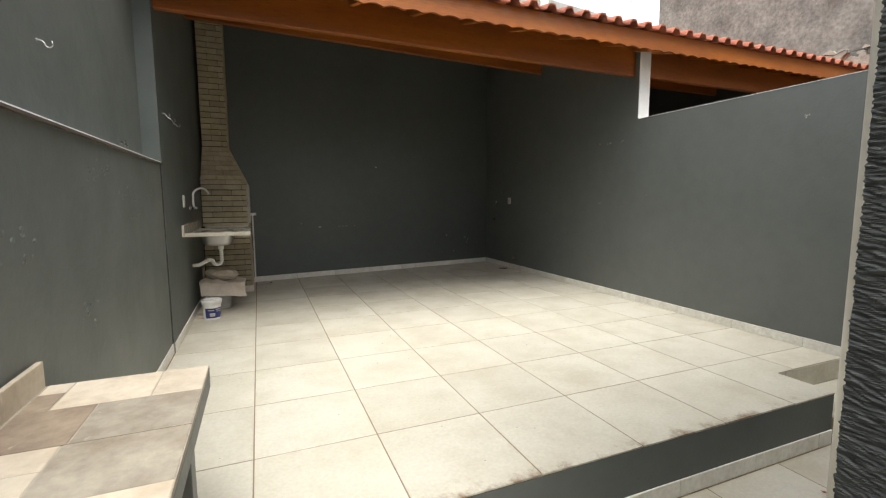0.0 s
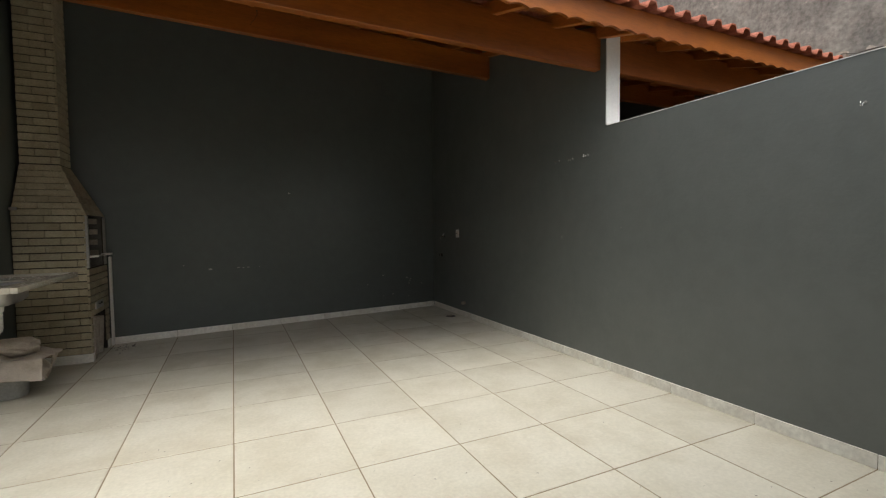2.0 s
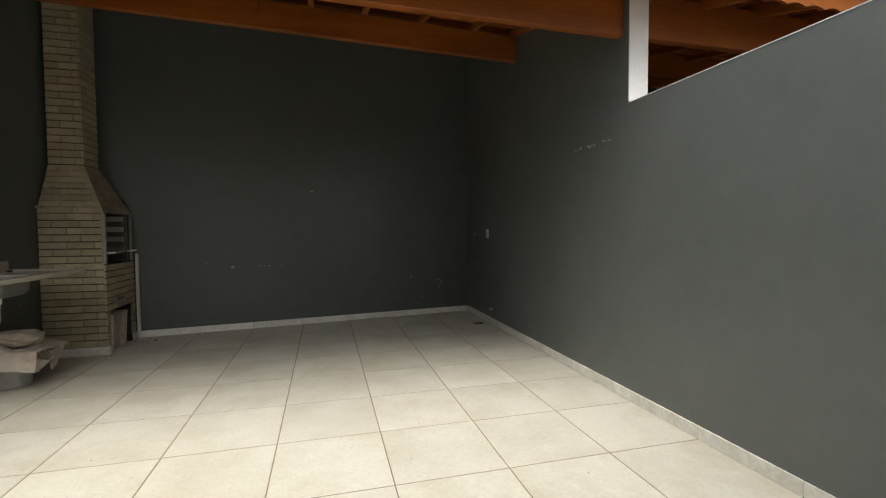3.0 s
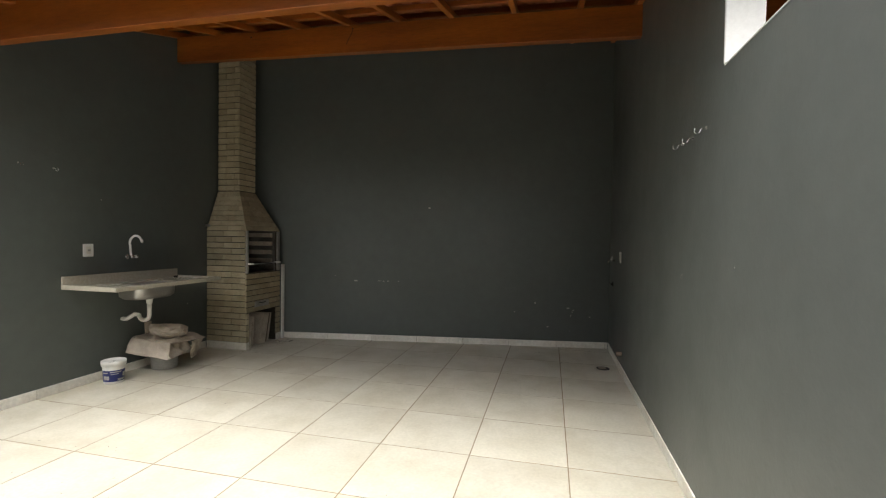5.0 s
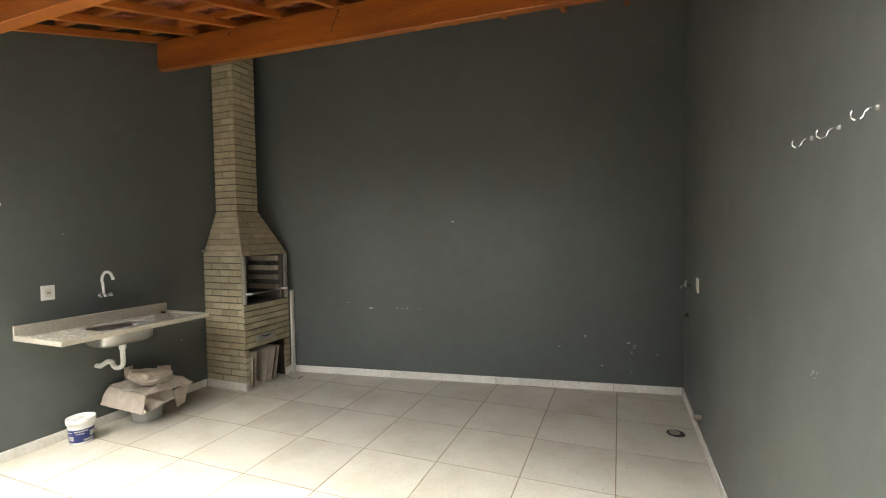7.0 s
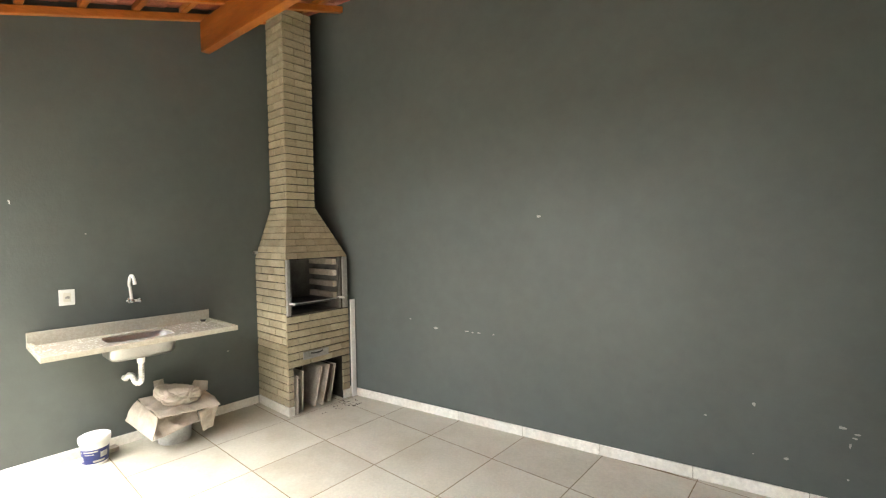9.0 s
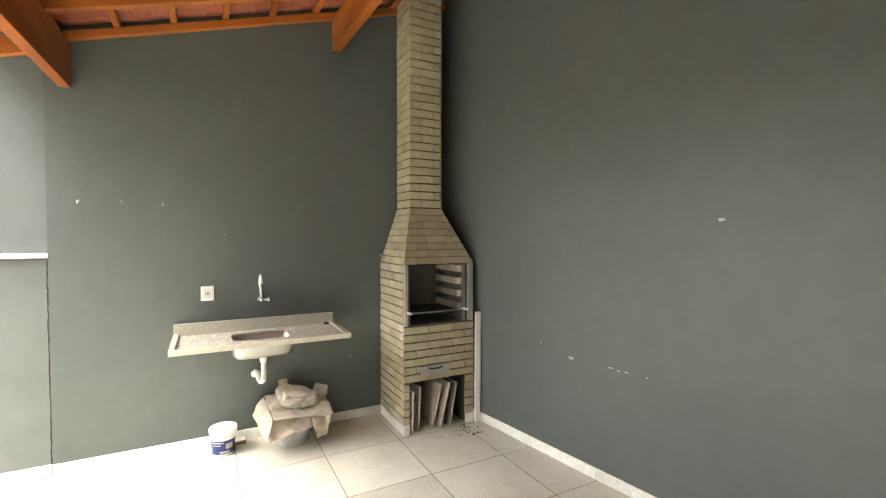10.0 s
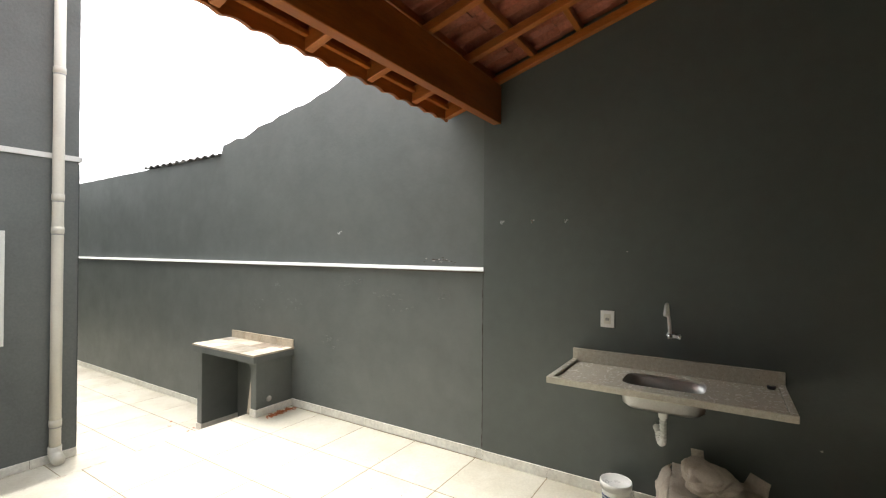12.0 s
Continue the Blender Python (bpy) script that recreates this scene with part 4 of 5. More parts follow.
for y0, y1 in ((0.69, 0.95), (0.95, 1.24), (1.24, 1.53), (1.53, 1.79)):
    me = block_mesh("stone_tile", 0.018, y1 - y0 - 0.005, 0.096, STONE_PALE, 0.0025)
    piece("stone_tile", me, splash, (NX0 + 0.0152, (y0 + y1) / 2, 0.668))
part("plaster_patch", lathe(bmesh.new(), [(0.0005, 0.008), (0.02, 0.006), (0.032, 0.0)], 9), CHIP, bench).matrix_local = Matrix.Translation(Vector((-0.39, 1.755, 0.15)) - Vector(ORIGIN[bench.name])) @ pose(0, 0, 0, -90)

ob = link_mesh("pale_plank", boxed(-0.01, 0.01, -0.05, 0.05, 0, 0.84, bevel=0.003), CARD)
ob.location, ob.rotation_euler = (-0.31, 1.52, LOW + 0.001), (-0.14, 0.0, 0.2)
tagged(ob, "pale wooden plank leaning inside the masonry bench", "plank")
cup = link_mesh("plastic_cup", lathe(bmesh.new(), [(0.0005, 0), (0.035, 0), (0.045, 0.10), (0.042, 0.10), (0.033, 0.006), (0.0005, 0.006)], 20), BLACK, True)
cup.location = (-0.42, 1.38, LOW + 0.001)
tagged(cup, "small dark plastic pot under the masonry bench", "pot")


def leaf_scatter(name, spots, mat, size, seed, label, category):
    """Many small curled flakes lying on a floor; spots: x, y, z, spread, count."""
    rn = random.Random(seed)
    bm = bmesh.new()
    for sx, sy, sz, spread, count in spots:
        for _ in range(count):
            x, y = sx + rn.gauss(0, spread[0]), sy + rn.gauss(0, spread[1])
            l, w, a = size * rn.uniform(0.5, 1.4), size * rn.uniform(0.2, 0.5), rn.uniform(0, 6.28)
            pts = []
            for u, v, h in ((-1, 0, 0.003), (-0.3, -1, 0.010), (0.5, -0.8, 0.006), (1, 0, 0.014), (0.4, 0.9, 0.004), (-0.4, 0.8, 0.009)):
                px, py = u * l, v * w
                pts.append(bm.verts.new((x + px * math.cos(a) - py * math.sin(a), y + px * math.sin(a) + py * math.cos(a), sz + h * size / 0.03 * rn.uniform(0.3, 1) * 0.6 + 0.001)))
            mid = bm.verts.new((x, y, sz + 0.001))
            for k in range(6):
                bm.faces.new((pts[k], pts[(k + 1) % 6], mid))
    ob = link_mesh(name, bm, mat)
    return tagged(ob, label, category, kind="stuff")


leaf_scatter("dry_leaves", ((-0.50, 1.84, 0.0, (0.075, 0.028), 60), (-0.36, 1.85, 0.0, (0.03, 0.015), 16), (-0.33, 1.15, LOW, (0.05, 0.14), 40), (-0.40, 1.45, LOW, (0.06, 0.06), 20), (2.75, 1.30, LOW, (0.01, 0.01), 2), (-0.1, 0.55, LOW, (0.2, 0.2), 4)), LEAF, 0.03, 5, "dry orange leaves lying by the masonry bench", "leaves")
leaf_scatter("ash_debris", ((0.04, 6.95, 0.0, (0.05, 0.14), 22), (0.12, 7.02, 0.0, (0.03, 0.03), 9)), ASH, 0.018, 6, "dark ash crumbs on the floor before the barbecue", "debris")
leaf_scatter("floor_crumbs", ((0.3, 3.6, 0.0, (0.5, 0.9), 26), (1.9, 3.2, 0.0, (0.9, 0.9), 26), (3.1, 2.4, 0.0, (0.5, 0.4), 18), (3.2, 6.4, 0.0, (0.6, 0.6), 22), (3.545, 6.95, 0.0, (0.012, 0.03), 9), (3.3, 7.36, 0.0, (0.03, 0.012), 7), (3.85, 7.5, 0.0, (0.02, 0.02), 6), (-0.2, 3.35, 0.0, (0.05, 0.05), 8), (3.3, 1.0, LOW, (0.5, 0.2), 14)), ASH, 0.006, 7, "tiny dark crumbs scattered on the tiled floor", "debris")

# ---- house: downpipe, window, band ----
dp = thing("downpipe", (HX + 0.175, HY + 0.047, LOW), "cream plastic rainwater pipe on the dark house wall", "pipe")
PX, PY = HX + 0.175, HY + 0.047
part("pipe", tube(bmesh.new(), [(PX, PY, z) for z in (LOW + 0.13, 1.0, 2.0, 3.0, 4.4)], 0.0455, 20), CREAM_PVC, dp, smooth=True)
for z in (0.04, 1.85, 2.16, 3.36):
    part("collar", tube(bmesh.new(), [(PX, PY, z - 0.03), (PX, PY, z - 0.025), (PX, PY, z + 0.025), (PX, PY, z + 0.03)], [0.0455, 0.0505, 0.0505, 0.0455], 20, False), CREAM_PVC, dp, smooth=True)
    part("clip", tube(bmesh.new(), [(PX, PY, z - 0.046), (PX, PY, z - 0.034)], 0.047, 20, False), GREYTIN, dp)
part("elbow", tube(bmesh.new(), [(PX, PY, LOW + 0.16), (PX, PY, LOW + 0.11), (PX, PY + 0.02, LOW + 0.075), (PX, PY + 0.06, LOW + 0.056), (PX, PY + 0.10, LOW + 0.054)], [0.053, 0.053, 0.053, 0.052, 0.052], 20), CREAM_PVC, dp, smooth=True)
win = structure("window_1", boxed(1.30, 2.56, HY + 0.001, HY + 0.006, 0.84, 1.81), GLASS_DARK, "white framed window in the dark house wall", "window")
for x0, x1, z0, z1 in ((1.29, 1.335, 0.815, 1.83), (2.51, 2.58, 0.815, 1.83), (1.336, 2.509, 1.76, 1.83), (1.336, 2.509, 0.815, 0.885), (1.89, 1.95, 0.886, 1.759)):
    part("window_frame", boxed(x0, x1, HY + 0.002, HY + 0.03, z0, z1, bevel=0.004), WHITE, win)

# ---- fibre-cement sheet along the passage wall ----
outline = [(-1.75 + 0.02 * k, 2.915 + 0.016 * math.sin(k * 0.02 * 2 * math.pi / 0.177)) for k in range(99)]
outline += [(y, z - 0.012) for y, z in reversed(outline)]
bm = prism(bmesh.new(), outline, "x", -1.9, XL - 0.09)
tagged(link_mesh("corrugated_sheet", bm, FIBRE), "dark corrugated fibre-cement sheet on top of the passage wall", "roofing sheet")

# ---- far terrace seen over the roof ----
far = thing("distant_house", (17.0, 21.0, -0.4), "distant grey house with a terrace parapet and white posts", "house")
part("wall", boxed(11.5, 20.4, 20.2, 26.0, -0.4, 10.2), CONCRETE, far)
bm = prism(bmesh.new(), [(11.5, 10.2), (19.5, 10.2), (19.5, 10.95), (15.12, 11.26), (11.5, 11.55)], "y", 20.2, 20.45)
part("parapet", bm, CONCRETE, far)
for x in (13.9, 19.98):
    part("post", boxed(x - 0.22, x + 0.22, 20.15, 20.55, 10.2, 14.5, bevel=0.02), WHITE, far, "white post")
# hole in the weathered wall, with broken brick inside
for y, z, s in ((4.247, 4.188, 0.085), (4.104, 3.294, 0.10)):
    bm = bmesh.new()
    rn = random.Random(int(y * 100))
    rim = [bm.verts.new((8.045, y + s * rn.uniform(0.6, 1.1) * math.cos(a), z + s * 0.75 * rn.uniform(0.6, 1.1) * math.sin(a))) for a in np.linspace(0, 2 * math.pi, 12)[:-1]]
    mid = bm.verts.new((8.075, y, z))
    for k in range(len(rim)):
        bm.faces.new((rim[k], rim[(k + 1) % len(rim)], mid))
    part("broken_patch", bm, BROKEN, grey_building, "broken patch baring orange brick")
bm = bmesh.new()
rn = random.Random(3)
pts = [(8.04 + rn.uniform(-0.004, 0.004), 4.45 - 0.12 * k, 3.37 - 0.008 * k + rn.uniform(-0.03, 0.03)) for k in range(34)]
part("crack", tube(bm, pts, [0.002 + rn.uniform(0, 0.007) for _ in pts], 6), ASH, grey_building, "dark crack along the foot of the render")
bm = bmesh.new()
for x, y, z in pts:
    for _ in range(3):
        cy, cz, r = y + rn.uniform(-0.06, 0.06), z - 0.05 + rn.gauss(0, 0.05), rn.uniform(0.02, 0.075)
        ring = [bm.verts.new((8.044 - rn.uniform(0, 0.005), cy + r * 1.4 * rn.uniform(0.5, 1.1) * math.cos(b), cz + r * rn.uniform(0.5, 1.1) * math.sin(b))) for b in np.linspace(0, 2 * math.pi, 9)[:-1]]
        back = [bm.verts.new((8.16, v.co.y, v.co.z)) for v in ring]
        bm.faces.new(ring)
        for k in range(8):
            bm.faces.new((ring[k], back[k], back[(k + 1) % 8], ring[(k + 1) % 8]))
part("flaked_plaster", bm, FLAKE, grey_building, "pale flaking plaster along the crack")
part("foot_band", boxed(8.042, 8.08, -4.0, 4.35, -0.2, 3.23, bevel=0.01), FLAKE, grey_building, "paler smooth band below the render")

# ---- chips and scars on the painted walls ----
def chip(wall, at, facing, w, h, seed, mat=None):
    """A thin irregular flake of bare plaster on a wall."""
    rn = random.Random(seed)
    bm = bmesh.new()
    ring = []
    for k in range(9):
        a = 2 * math.pi * k / 9
        u, v = 0.8 * w * rn.uniform(0.5, 1.15) * math.cos(a), 0.8 * h * rn.uniform(0.5, 1.15) * math.sin(a)
        x, y, z = at
        ring.append(bm.verts.new((x, y + u, z + v) if facing == "x" else (x + u, y + SKEW * u, z + v)))
    bm.faces.new(ring)
    ext = bmesh.ops.extrude_face_region(bm, geom=bm.faces[:])
    d = {"x": (0.0025 if at[0] < 1 else -0.0025, 0, 0), "y": (0, -0.0025, 0)}[facing]
    bmesh.ops.translate(bm, verts=[v for v in ext["geom"] if isinstance(v, bmesh.types.BMVert)], vec=d)
    part("chip", bm, mat or CHIP, wall)


for k, (x, z, w, h) in enumerate(((1.868, 1.76, 0.024, 0.014), (0.904, 0.789, 0.042, 0.015), (1.22, 0.796, 0.026, 0.006), (1.275, 0.79, 0.016, 0.007), (1.333, 0.793, 0.024, 0.006), (1.471, 0.793, 0.010, 0.006), (0.622, 0.85, 0.010, 0.007),
                                  (2.977, 0.436, 0.010, 0.007), (3.232, 0.558, 0.018, 0.017), (3.64, 0.501, 0.030, 0.012), (3.697, 0.452, 0.016, 0.008), (3.91, 0.394, 0.016, 0.008), (3.232, 0.245, 0.007, 0.005), (3.393, 0.257, 0.018, 0.010), (3.676, 0.405, 0.008, 0.022), (3.669, 0.206, 0.008, 0.006), (3.705, 0.475, 0.022, 0.006))):
    chip(wall_back, (x, back_y(x) - 0.0008, z), "y", w, h, 20 + k)
for k, (y, z, w, h) in enumerate(((6.176, 0.575, 0.012, 0.007), (5.16, 1.68, 0.008, 0.006))):
    chip(wall_left, (XL + 0.0005, y, z), "x", w, h, 50 + k)
for k, (y, z, w, h) in enumerate(((3.906, 1.26, 0.003, 0.006), (4.666, 1.172, 0.005, 0.006), (4.64, 1.176, 0.004, 0.005), (4.68, 1.158, 0.004, 0.004), (4.655, 1.155, 0.003, 0.003))):
    chip(wall_right, (XR - 0.0005, y, z), "x", w, h, 70 + k)

# dark smudges above the ledge, and the crack where passage wall and canopy wall meet
rn = random.Random(15)
for k in range(22):
    chip(wall_passage, (XL - 0.1195, 3.6 + rn.gauss(0, 0.09), 1.60 + rn.gauss(0, 0.022)), "x", rn.uniform(0.006, 0.026), rn.uniform(0.003, 0.009), 90 + k, LEDGE if k % 3 else CHIP)
pts = [(XL - 0.0065, YSEAM - 0.006 + rn.uniform(-0.003, 0.003), 0.085 + 0.03 * k) for k in range(48)]
part("crack", tube(bmesh.new(), pts, [rn.uniform(0.002, 0.0052) for _ in pts], 6), ASH, wall_left, "dark crack between the two walls")

# scar ridges in the render of the passage wall
rn = random.Random(8)
bm = bmesh.new()
for cy, cz in ((2.7, 1.37), (3.0, 1.27), (1.5, 1.28), (3.74, 1.27), (2.51, 1.35), (1.11, 1.045), (3.25, 1.20), (2.35, 0.75), (1.75, 1.1)):
    for _ in range(9):
        y, z, w = cy + rn.gauss(0, 0.06), cz + rn.gauss(0, 0.04), rn.uniform(0.006, 0.02)
        bmesh.ops.create_icosphere(bm, subdivisions=1, radius=1.0, matrix=Matrix.Translation((XL - 0.0125, y, z)) @ Matrix.Diagonal((0.004, w, w * 0.6, 1)))
tagged(link_mesh("render_lumps", bm, PAINT_LIT, True), "small lumps in the painted render of the passage wall", "lumps", kind="stuff")

# ---- floor drain, wires ----
dr = thing("floor_drain", (3.98, 6.868, 0.0), "round floor drain with dark rim and shifted cover", "drain")
part("ring", lathe(bmesh.new(), [(0.056, 0.001), (0.058, 0.004), (0.066, 0.004), (0.069, 0.001)], 28, (3.98, 6.868, 0)), DARKMETAL, dr)
part("well", lathe(bmesh.new(), [(0.0005, 0.0012), (0.056, 0.0012)], 28, (3.98, 6.868, 0)), ASH, dr)
part("cover", lathe(bmesh.new(), [(0.0005, 0.0045), (0.040, 0.0045), (0.042, 0.0014)], 28, (3.972, 6.880, 0)), CARD, dr, "dirty pale cover, pushed aside")


def loose_wire(points, label):
    """A thin dark wire end hanging on a beam's face, with the knot that holds it."""
    ob = thing("loose_wire", points[0], label, "wire", "wire ends on the beams")
    part("strand", tube(bmesh.new(), points, 0.0022, 8), ASH, ob, smooth=True)
    x, y, z = points[0]
    part("knot", tube(bmesh.new(), [(x, y + 0.006, z), (x, y - 0.004, z)], [0.007, 0.005], 10), DARKMETAL, ob, smooth=True)


loose_wire([(1.448, 6.021, 3.452), (1.452, 6.008, 3.415), (1.428, 6.004, 3.365), (1.398, 6.010, 3.325), (1.383, 6.018, 3.298)], "dark wire end hanging from the orange beam")
# a nail dot, drawn with the wire's knot and a stub of strand
loose_wire([(0.285, 6.021, 3.470), (0.286, 6.012, 3.462), (0.284, 6.012, 3.447)], "small dark nail dot on the orange beam")

# ---- steps beside the wall ----
steps = thing("step", ((SX + XR) / 2, (SF + SY) / 2, LOW), "tiled cream step up to the raised patio floor", "step")
part("core", boxed(SX + 0.002, XR - 0.002, SF + 0.012, SY - 0.002, LOW - 0.008, -0.1755), GROUT, steps)
for x0, x1 in ((SX, 3.60), (3.60, XR - 0.012)):
    part("tread_tile", boxed(x0 + 0.003, x1 - 0.003, SF + 0.001, SY - 0.003, -0.175, -0.165, bevel=0.002), TILE, steps)
    part("riser_tile", boxed(x0 + 0.003, x1 - 0.003, SF + 0.002, SF + 0.012, LOW + 0.001, -0.1765, bevel=0.002), TILE, steps)
for x0, x1 in ((SX, 3.445), (3.445, XR - 0.012)):
    part("riser_tile", boxed(x0 + 0.003, x1 - 0.003, SY - 0.006, SY + 0.004, -0.163, -0.011, bevel=0.002), TILE, steps)
structure("trim_riser_side", boxed(SX - 0.006, SX, YEDGE - 0.010, SY - 0.007, LOW, -0.011), PAINT, "dark grey painted side of the raised floor", "riser")

# ---- skirting tiles, piece by piece ----
def skirting(name, axis, fixed, thick, a0, a1, z, first, height=0.078, label="row of white skirting tiles at the foot of a wall"):
    """A run of skirting tiles along a wall; thick is signed, into the room."""
    lo, hi = sorted((fixed, fixed + thick * 0.55))
    bed = boxed(a0, a1, lo, hi, z + 0.0005, z + height - 0.004) if axis == "x" else boxed(lo, hi, a0, a1, z + 0.0005, z + height - 0.004)
    base = structure(name, bed, GROUT, label, "skirting")
    a = a0
    nxt = first
    rn = random.Random(int(abs(a0 * 100) + abs(fixed * 10)))
    while a < a1 - 0.01:
        b = min(nxt, a1)
        l = b - a - 0.003
        if l > 0.015:
            if axis == "x":
                piece("skirting_tile", block_mesh("skirting_tile", l, abs(thick), height, SKIRT), base, ((a + b) / 2, fixed + thick * 0.56, z + height / 2 + 0.001), rn.uniform(-0.001, 0.001))
            else:
                piece("skirting_tile", block_mesh("skirting_tile", abs(thick), l, height, SKIRT), base, (fixed + thick * 0.56, (a + b) / 2, z + height / 2 + 0.001), rn.uniform(-0.001, 0.001))
        a, nxt = b, b + 0.6
    return base


back_skirt = skirting("baseboard_back", "x", 0.0, -0.010, 0.02, (XR - XL) / math.cos(ASKEW) - 0.012, 0.0, 1.21)
back_skirt.matrix_world = Matrix.Translation((XL, back_y(XL), 0)) @ Matrix.Rotation(ASKEW, 4, "Z")
skirting("baseboard_right", "y", XR, -0.010, SY, YB - 0.02, 0.0, 2.208)
skirting("baseboard_left", "y", XL, 0.010, YSEAM, BY0 - 0.008, 0.0, 4.608)
skirting("baseboard_left_front", "y", XL - 0.012, 0.010, 1.766, YSEAM - 0.005, 0.0, 2.208)
skirting("baseboard_passage", "y", XL - 0.012, 0.010, -8.9, 0.694, LOW, -8.4)
skirting("baseboard_house", "x", HY, 0.010, HX - 0.005, XR - 0.012, LOW, 1.1)
skirting("baseboard_house_side", "y", HX, -0.010, -8.9, HY - 0.002, LOW, -8.6)
skirting("baseboard_riser", "x", YEDGE - 0.010, -0.010, XL, SX - 0.002, LOW, -0.4, 0.095)
skirting("baseboard_step", "y", XR, -0.010, SF, SY - 0.006, -0.165, 1.95, 0.24)
skirting("baseboard_right_low", "y", XR, -0.010, HY + 0.01, SF, LOW, 0.9)

# ---- pieces of the barbecue: facing bricks ----
def bricks_flat(face, fixed, a0, a1, z0, z1, shift, normal):
    """Courses of facing brick on an upright face; joints are left open between them."""
    length = 0.235
    pitch = (z1 - z0) / max(1, round((z1 - z0) / 0.072))
    k = 0
    z = z0
    while z + pitch <= z1 + 0.004:
        h = min(pitch, z1 - z) - 0.0095
        cuts = [a0]
        c = a0 + (length * (0.5 if (k + shift) % 2 else 1.0))
        while c < a1 - 0.05:
            cuts.append(c)
            c += length
        cuts.append(a1)
        for p, q in zip(cuts, cuts[1:]):
            l = q - p - (0.004 if q < a1 - 0.001 else 0.0)
            jig = rnd.uniform(-0.0015, 0.0015)
            if face == "x":
                piece("brick", block_mesh("brick", 0.02, l, h, BRICK, 0.003), bbq, (fixed - 0.006 + jig, p + l / 2, z + h / 2))
            else:
                piece("brick", block_mesh("brick", l, 0.02, h, BRICK, 0.003), bbq, (p + l / 2, fixed + 0.006 + jig, z + h / 2))
        z += pitch
        k += 1


rnd = random.Random(21)
bricks_flat("y", BY0, XL + 0.012, BF - 0.016, 0.088, 1.430, 0, -1)
bricks_flat("x", BF, BY0 - 0.004, BY1, 0.440, 0.913, 0, 1)
bricks_flat("x", BF, BY0 - 0.004, BY0 + 0.05, 0.088, 0.436, 0, 1)
bricks_flat("x", BF, BY1 - 0.085, BY1, 0.088, 0.436, 1, 1)
bricks_flat("y", HOOD_T[2], HOOD_T[0], HOOD_T[1] - 0.016, HZ1 + 0.004, CH_TOP, 0, -1)
bricks_flat("x", HOOD_T[1], HOOD_T[2] - 0.004, HOOD_T[3], HZ1 + 0.004, CH_TOP, 1, 1)


def hood_brick(a, b, c, d):
    """A brick slip on the sloping hood between four corners of its outer face."""
    a, b, c, d = (Vector(p) for p in (a, b, c, d))
    n = (b - a).cross(d - a).normalized() * 0.018
    bm = bmesh.new()
    o = [bm.verts.new(p) for p in (a, b, c, d)]
    i = [bm.verts.new(p - n) for p in (a, b, c, d)]
    bm.faces.new(o)
    bm.faces.new(i[::-1])
    for k in range(4):
        bm.faces.new((o[k], i[k], i[(k + 1) % 4], o[(k + 1) % 4]))
    part("brick", bm, BRICK, bbq)


N_HOOD = 8
for k in range(N_HOOD):
    za, zb = HZ0 + (HZ1 - HZ0) * k / N_HOOD, HZ0 + (HZ1 - HZ0) * (k + 1) / N_HOOD - 0.007
    x0, x1, y0, y1 = hood_at(za)
    u0, u1, v0, v1 = hood_at(zb)
    cuts = [0, 0.36, 0.72, 1] if k % 2 else [0, 0.18, 0.54, 0.88, 1]
    for f, g in zip(cuts, cuts[1:]):
        g -= 0.006 if g < 1 else 0
        hood_brick((x1, y0 + (y1 - y0) * f, za), (x1, y0 + (y1 - y0) * g, za), (u1, v0 + (v1 - v0) * g, zb), (u1, v0 + (v1 - v0) * f, zb))
    for f, g in zip(cuts, cuts[1:]):
        g -= 0.006 if g < 1 else 0
        hood_brick((x0 + (x1 - x0) * f, y0, za), (x0 + (x1 - x0) * g, y0, za), (u0 + (u1 - u0) * g, v0, zb), (u0 + (u1 - u0) * f, v0, zb))
    hood_brick((x1, y1, za), (x0, y1, za), (u0, v1, zb), (u1, v1, zb))

# ---- roof tiles of the canopy ----
bm = tile_mesh(bmesh.new())
bmesh.ops.recalc_face_normals(bm, faces=bm.faces)
tile_data = bpy.data.meshes.new("roof_tile")
bm.to_mesh(tile_data)
bm.free()
tile_data.materials.append(CLAY)
rnd = random.Random(12)
for i in range(25):
    for j in range(12):
        at, tx, ty, tz = tile_place(i, j, XL - 0.14, rnd)
        piece("roof_tile", tile_data, canopy, at, tz, (tx, ty))

# ---- floor tiles ----
rnd = random.Random(31)
GAP = 0.0066


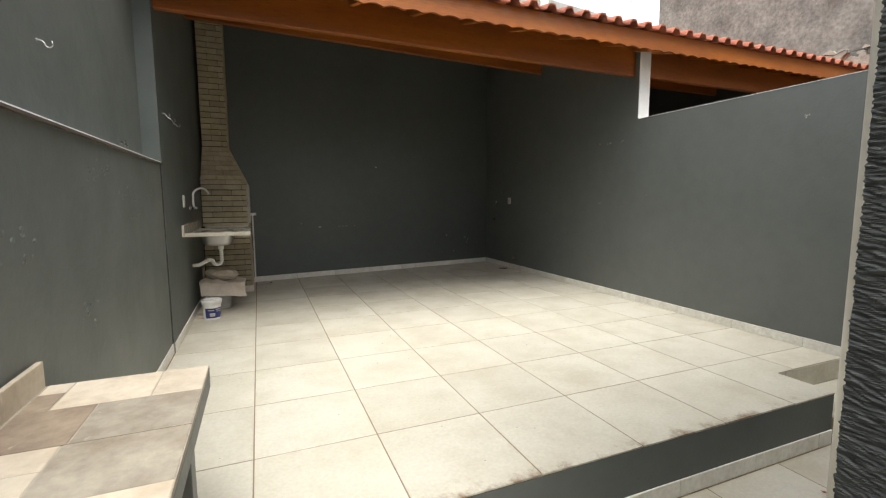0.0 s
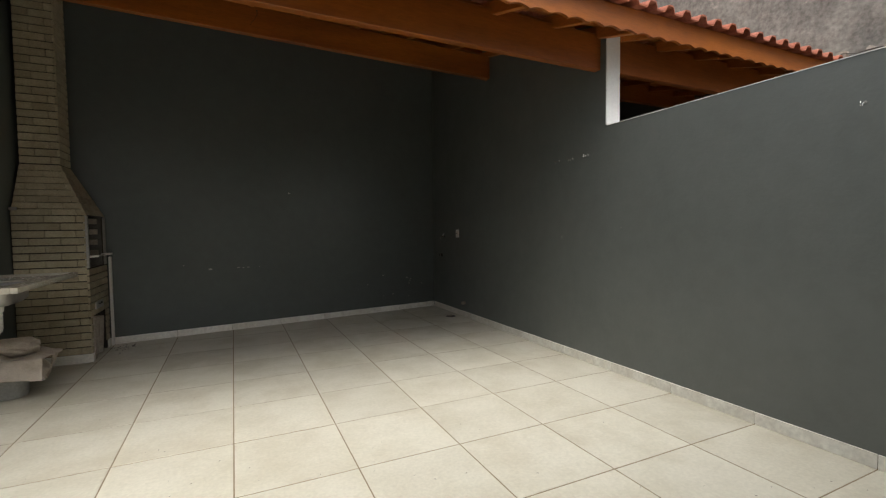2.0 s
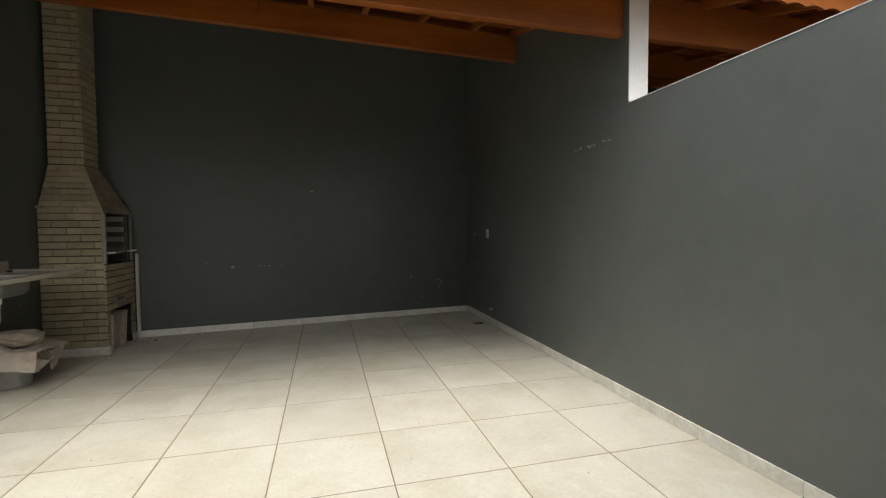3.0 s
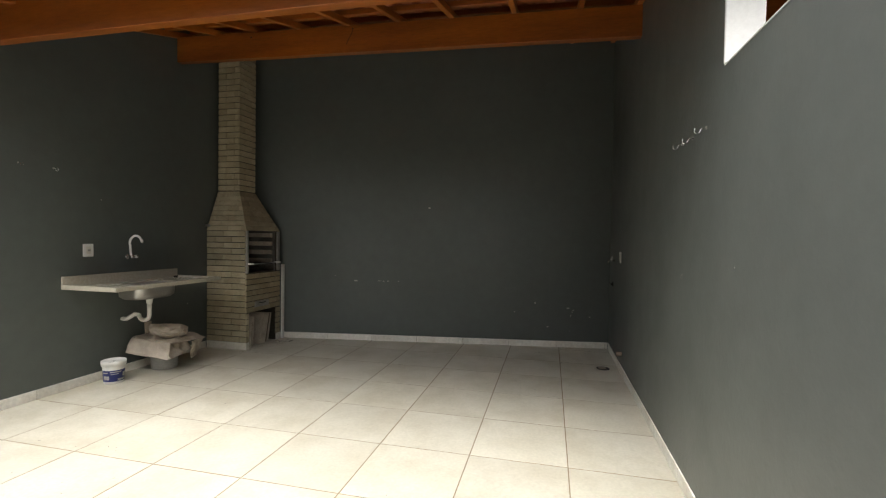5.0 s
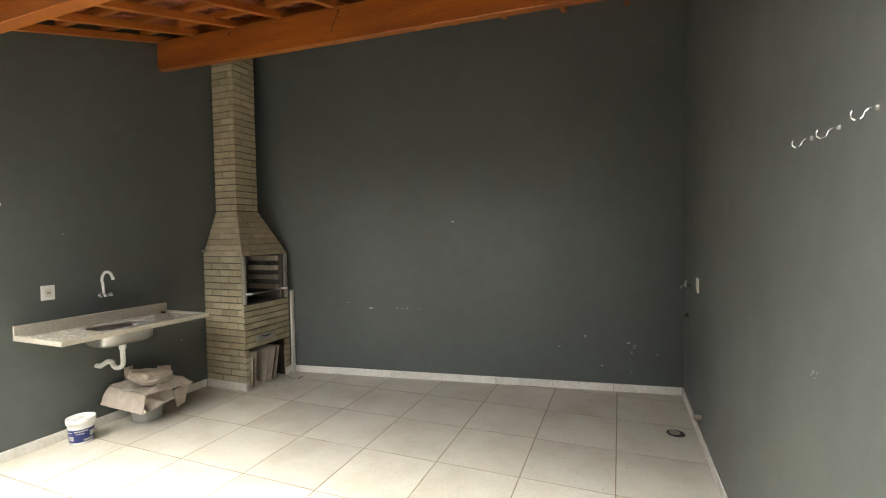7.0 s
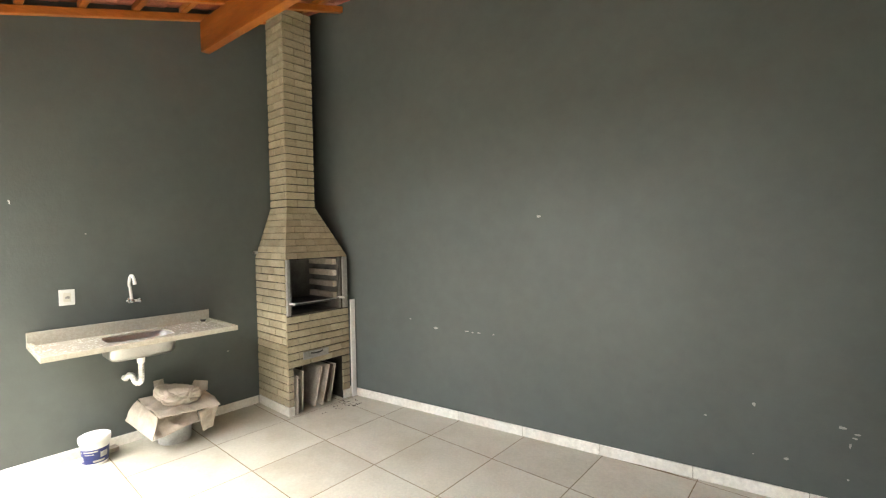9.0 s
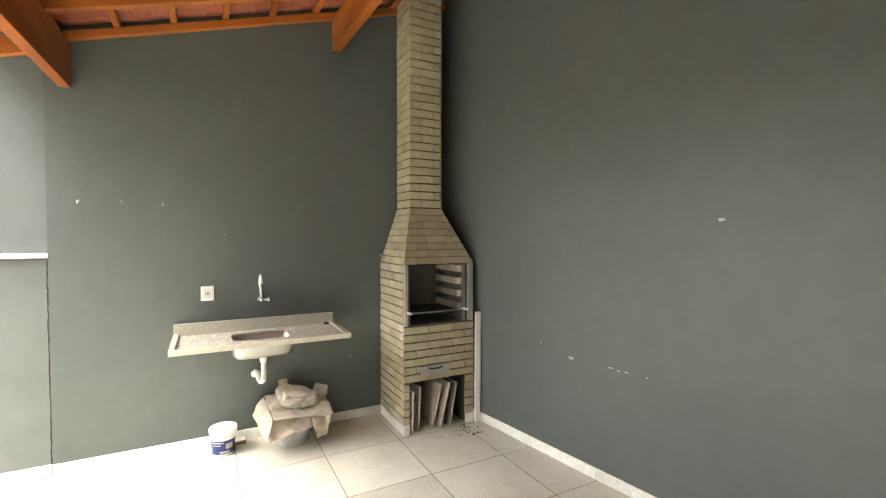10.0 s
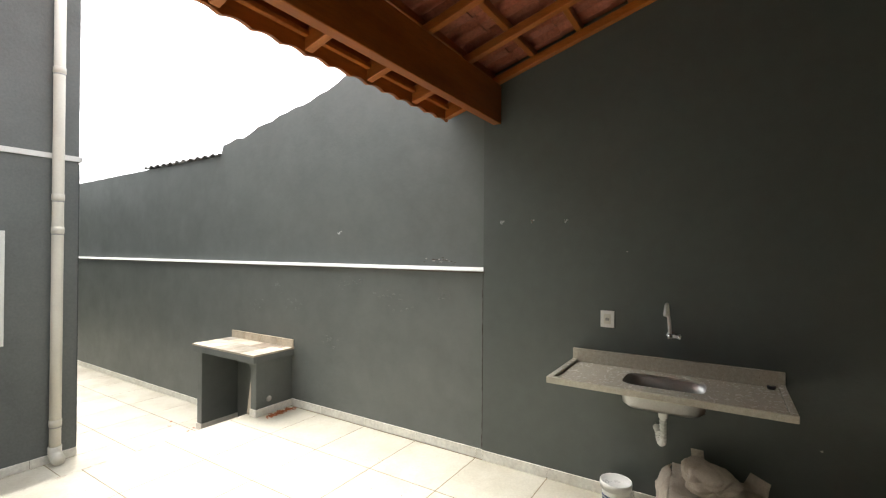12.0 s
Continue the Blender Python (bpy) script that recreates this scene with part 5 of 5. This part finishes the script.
def floor_tile(x0, x1, y0, y1, z, parent, mat=TILE):
    if x1 - x0 < 0.02 or y1 - y0 < 0.02:
        return
    me = block_mesh("floor_tile", x1 - x0 - GAP, y1 - y0 - GAP, 0.009, mat, 0.0009)
    piece("floor_tile", me, parent, ((x0 + x1) / 2, (y0 + y1) / 2, z - 0.0045 + rnd.uniform(-0.0006, 0.0002)), 0.0, (rnd.uniform(-0.0006, 0.0006), rnd.uniform(-0.0006, 0.0006)))


xs = [XL + 0.002] + [-0.063 + 0.6 * k for k in range(7)] + [XR - 0.002]
ys = [YEDGE - 0.012] + [2.208 + 0.6 * k for k in range(11)]
for x0, x1 in zip(xs, xs[1:]):
    for y0, y1 in zip(ys, ys[1:]):
        if y1 > back_y(x0) - 0.01:
            g = GAP / 2
            if y0 > back_y(x1) - 0.03:
                continue
            xa = max(x0 + g, (y0 + g + 0.01 - 7.217) / SKEW)
            bm = prism(bmesh.new(), [(xa, y0 + g), (x1 - g, y0 + g), (x1 - g, min(y1 - g, back_y(x1) - 0.004)), (xa, min(y1 - g, back_y(xa) - 0.004))], "z", -0.009, 0.0)
            part("floor_tile", bm, TILE, floor)
        elif y0 < SY and x0 > SX:
            floor_tile(x0, x1, SY - 0.008, y1, 0.0, floor)
        elif y0 < SY and x1 > SX:
            g = GAP / 2
            bm = prism(bmesh.new(), [(x0 + g, y0), (SX + 0.006, y0), (SX + 0.006, SY - 0.008), (x1 - g, SY - 0.008), (x1 - g, y1 - g), (x0 + g, y1 - g)], "z", -0.009, 0.0)
            part("floor_tile", bm, TILE, floor)
        else:
            floor_tile(x0, x1, y0, y1, 0.0, floor)
lx = [XL - 0.010] + [-0.20 + 0.6 * k for k in range(8)]
lx = [x for x in lx if x < XR - 0.1] + [XR - 0.002]
ly = [YEDGE - 0.022 - 0.6 * k for k in range(18)]
for x0, x1 in zip(lx, lx[1:]):
    for y1, y0 in zip(ly, ly[1:]):
        if x0 > HX - 0.05 and y1 < HY:
            continue
        X1 = min(x1, HX - 0.002) if y1 < HY - 0.3 else x1
        floor_tile(x0, X1, y0, y1, LOW, lower_floor, TILE_LOW)
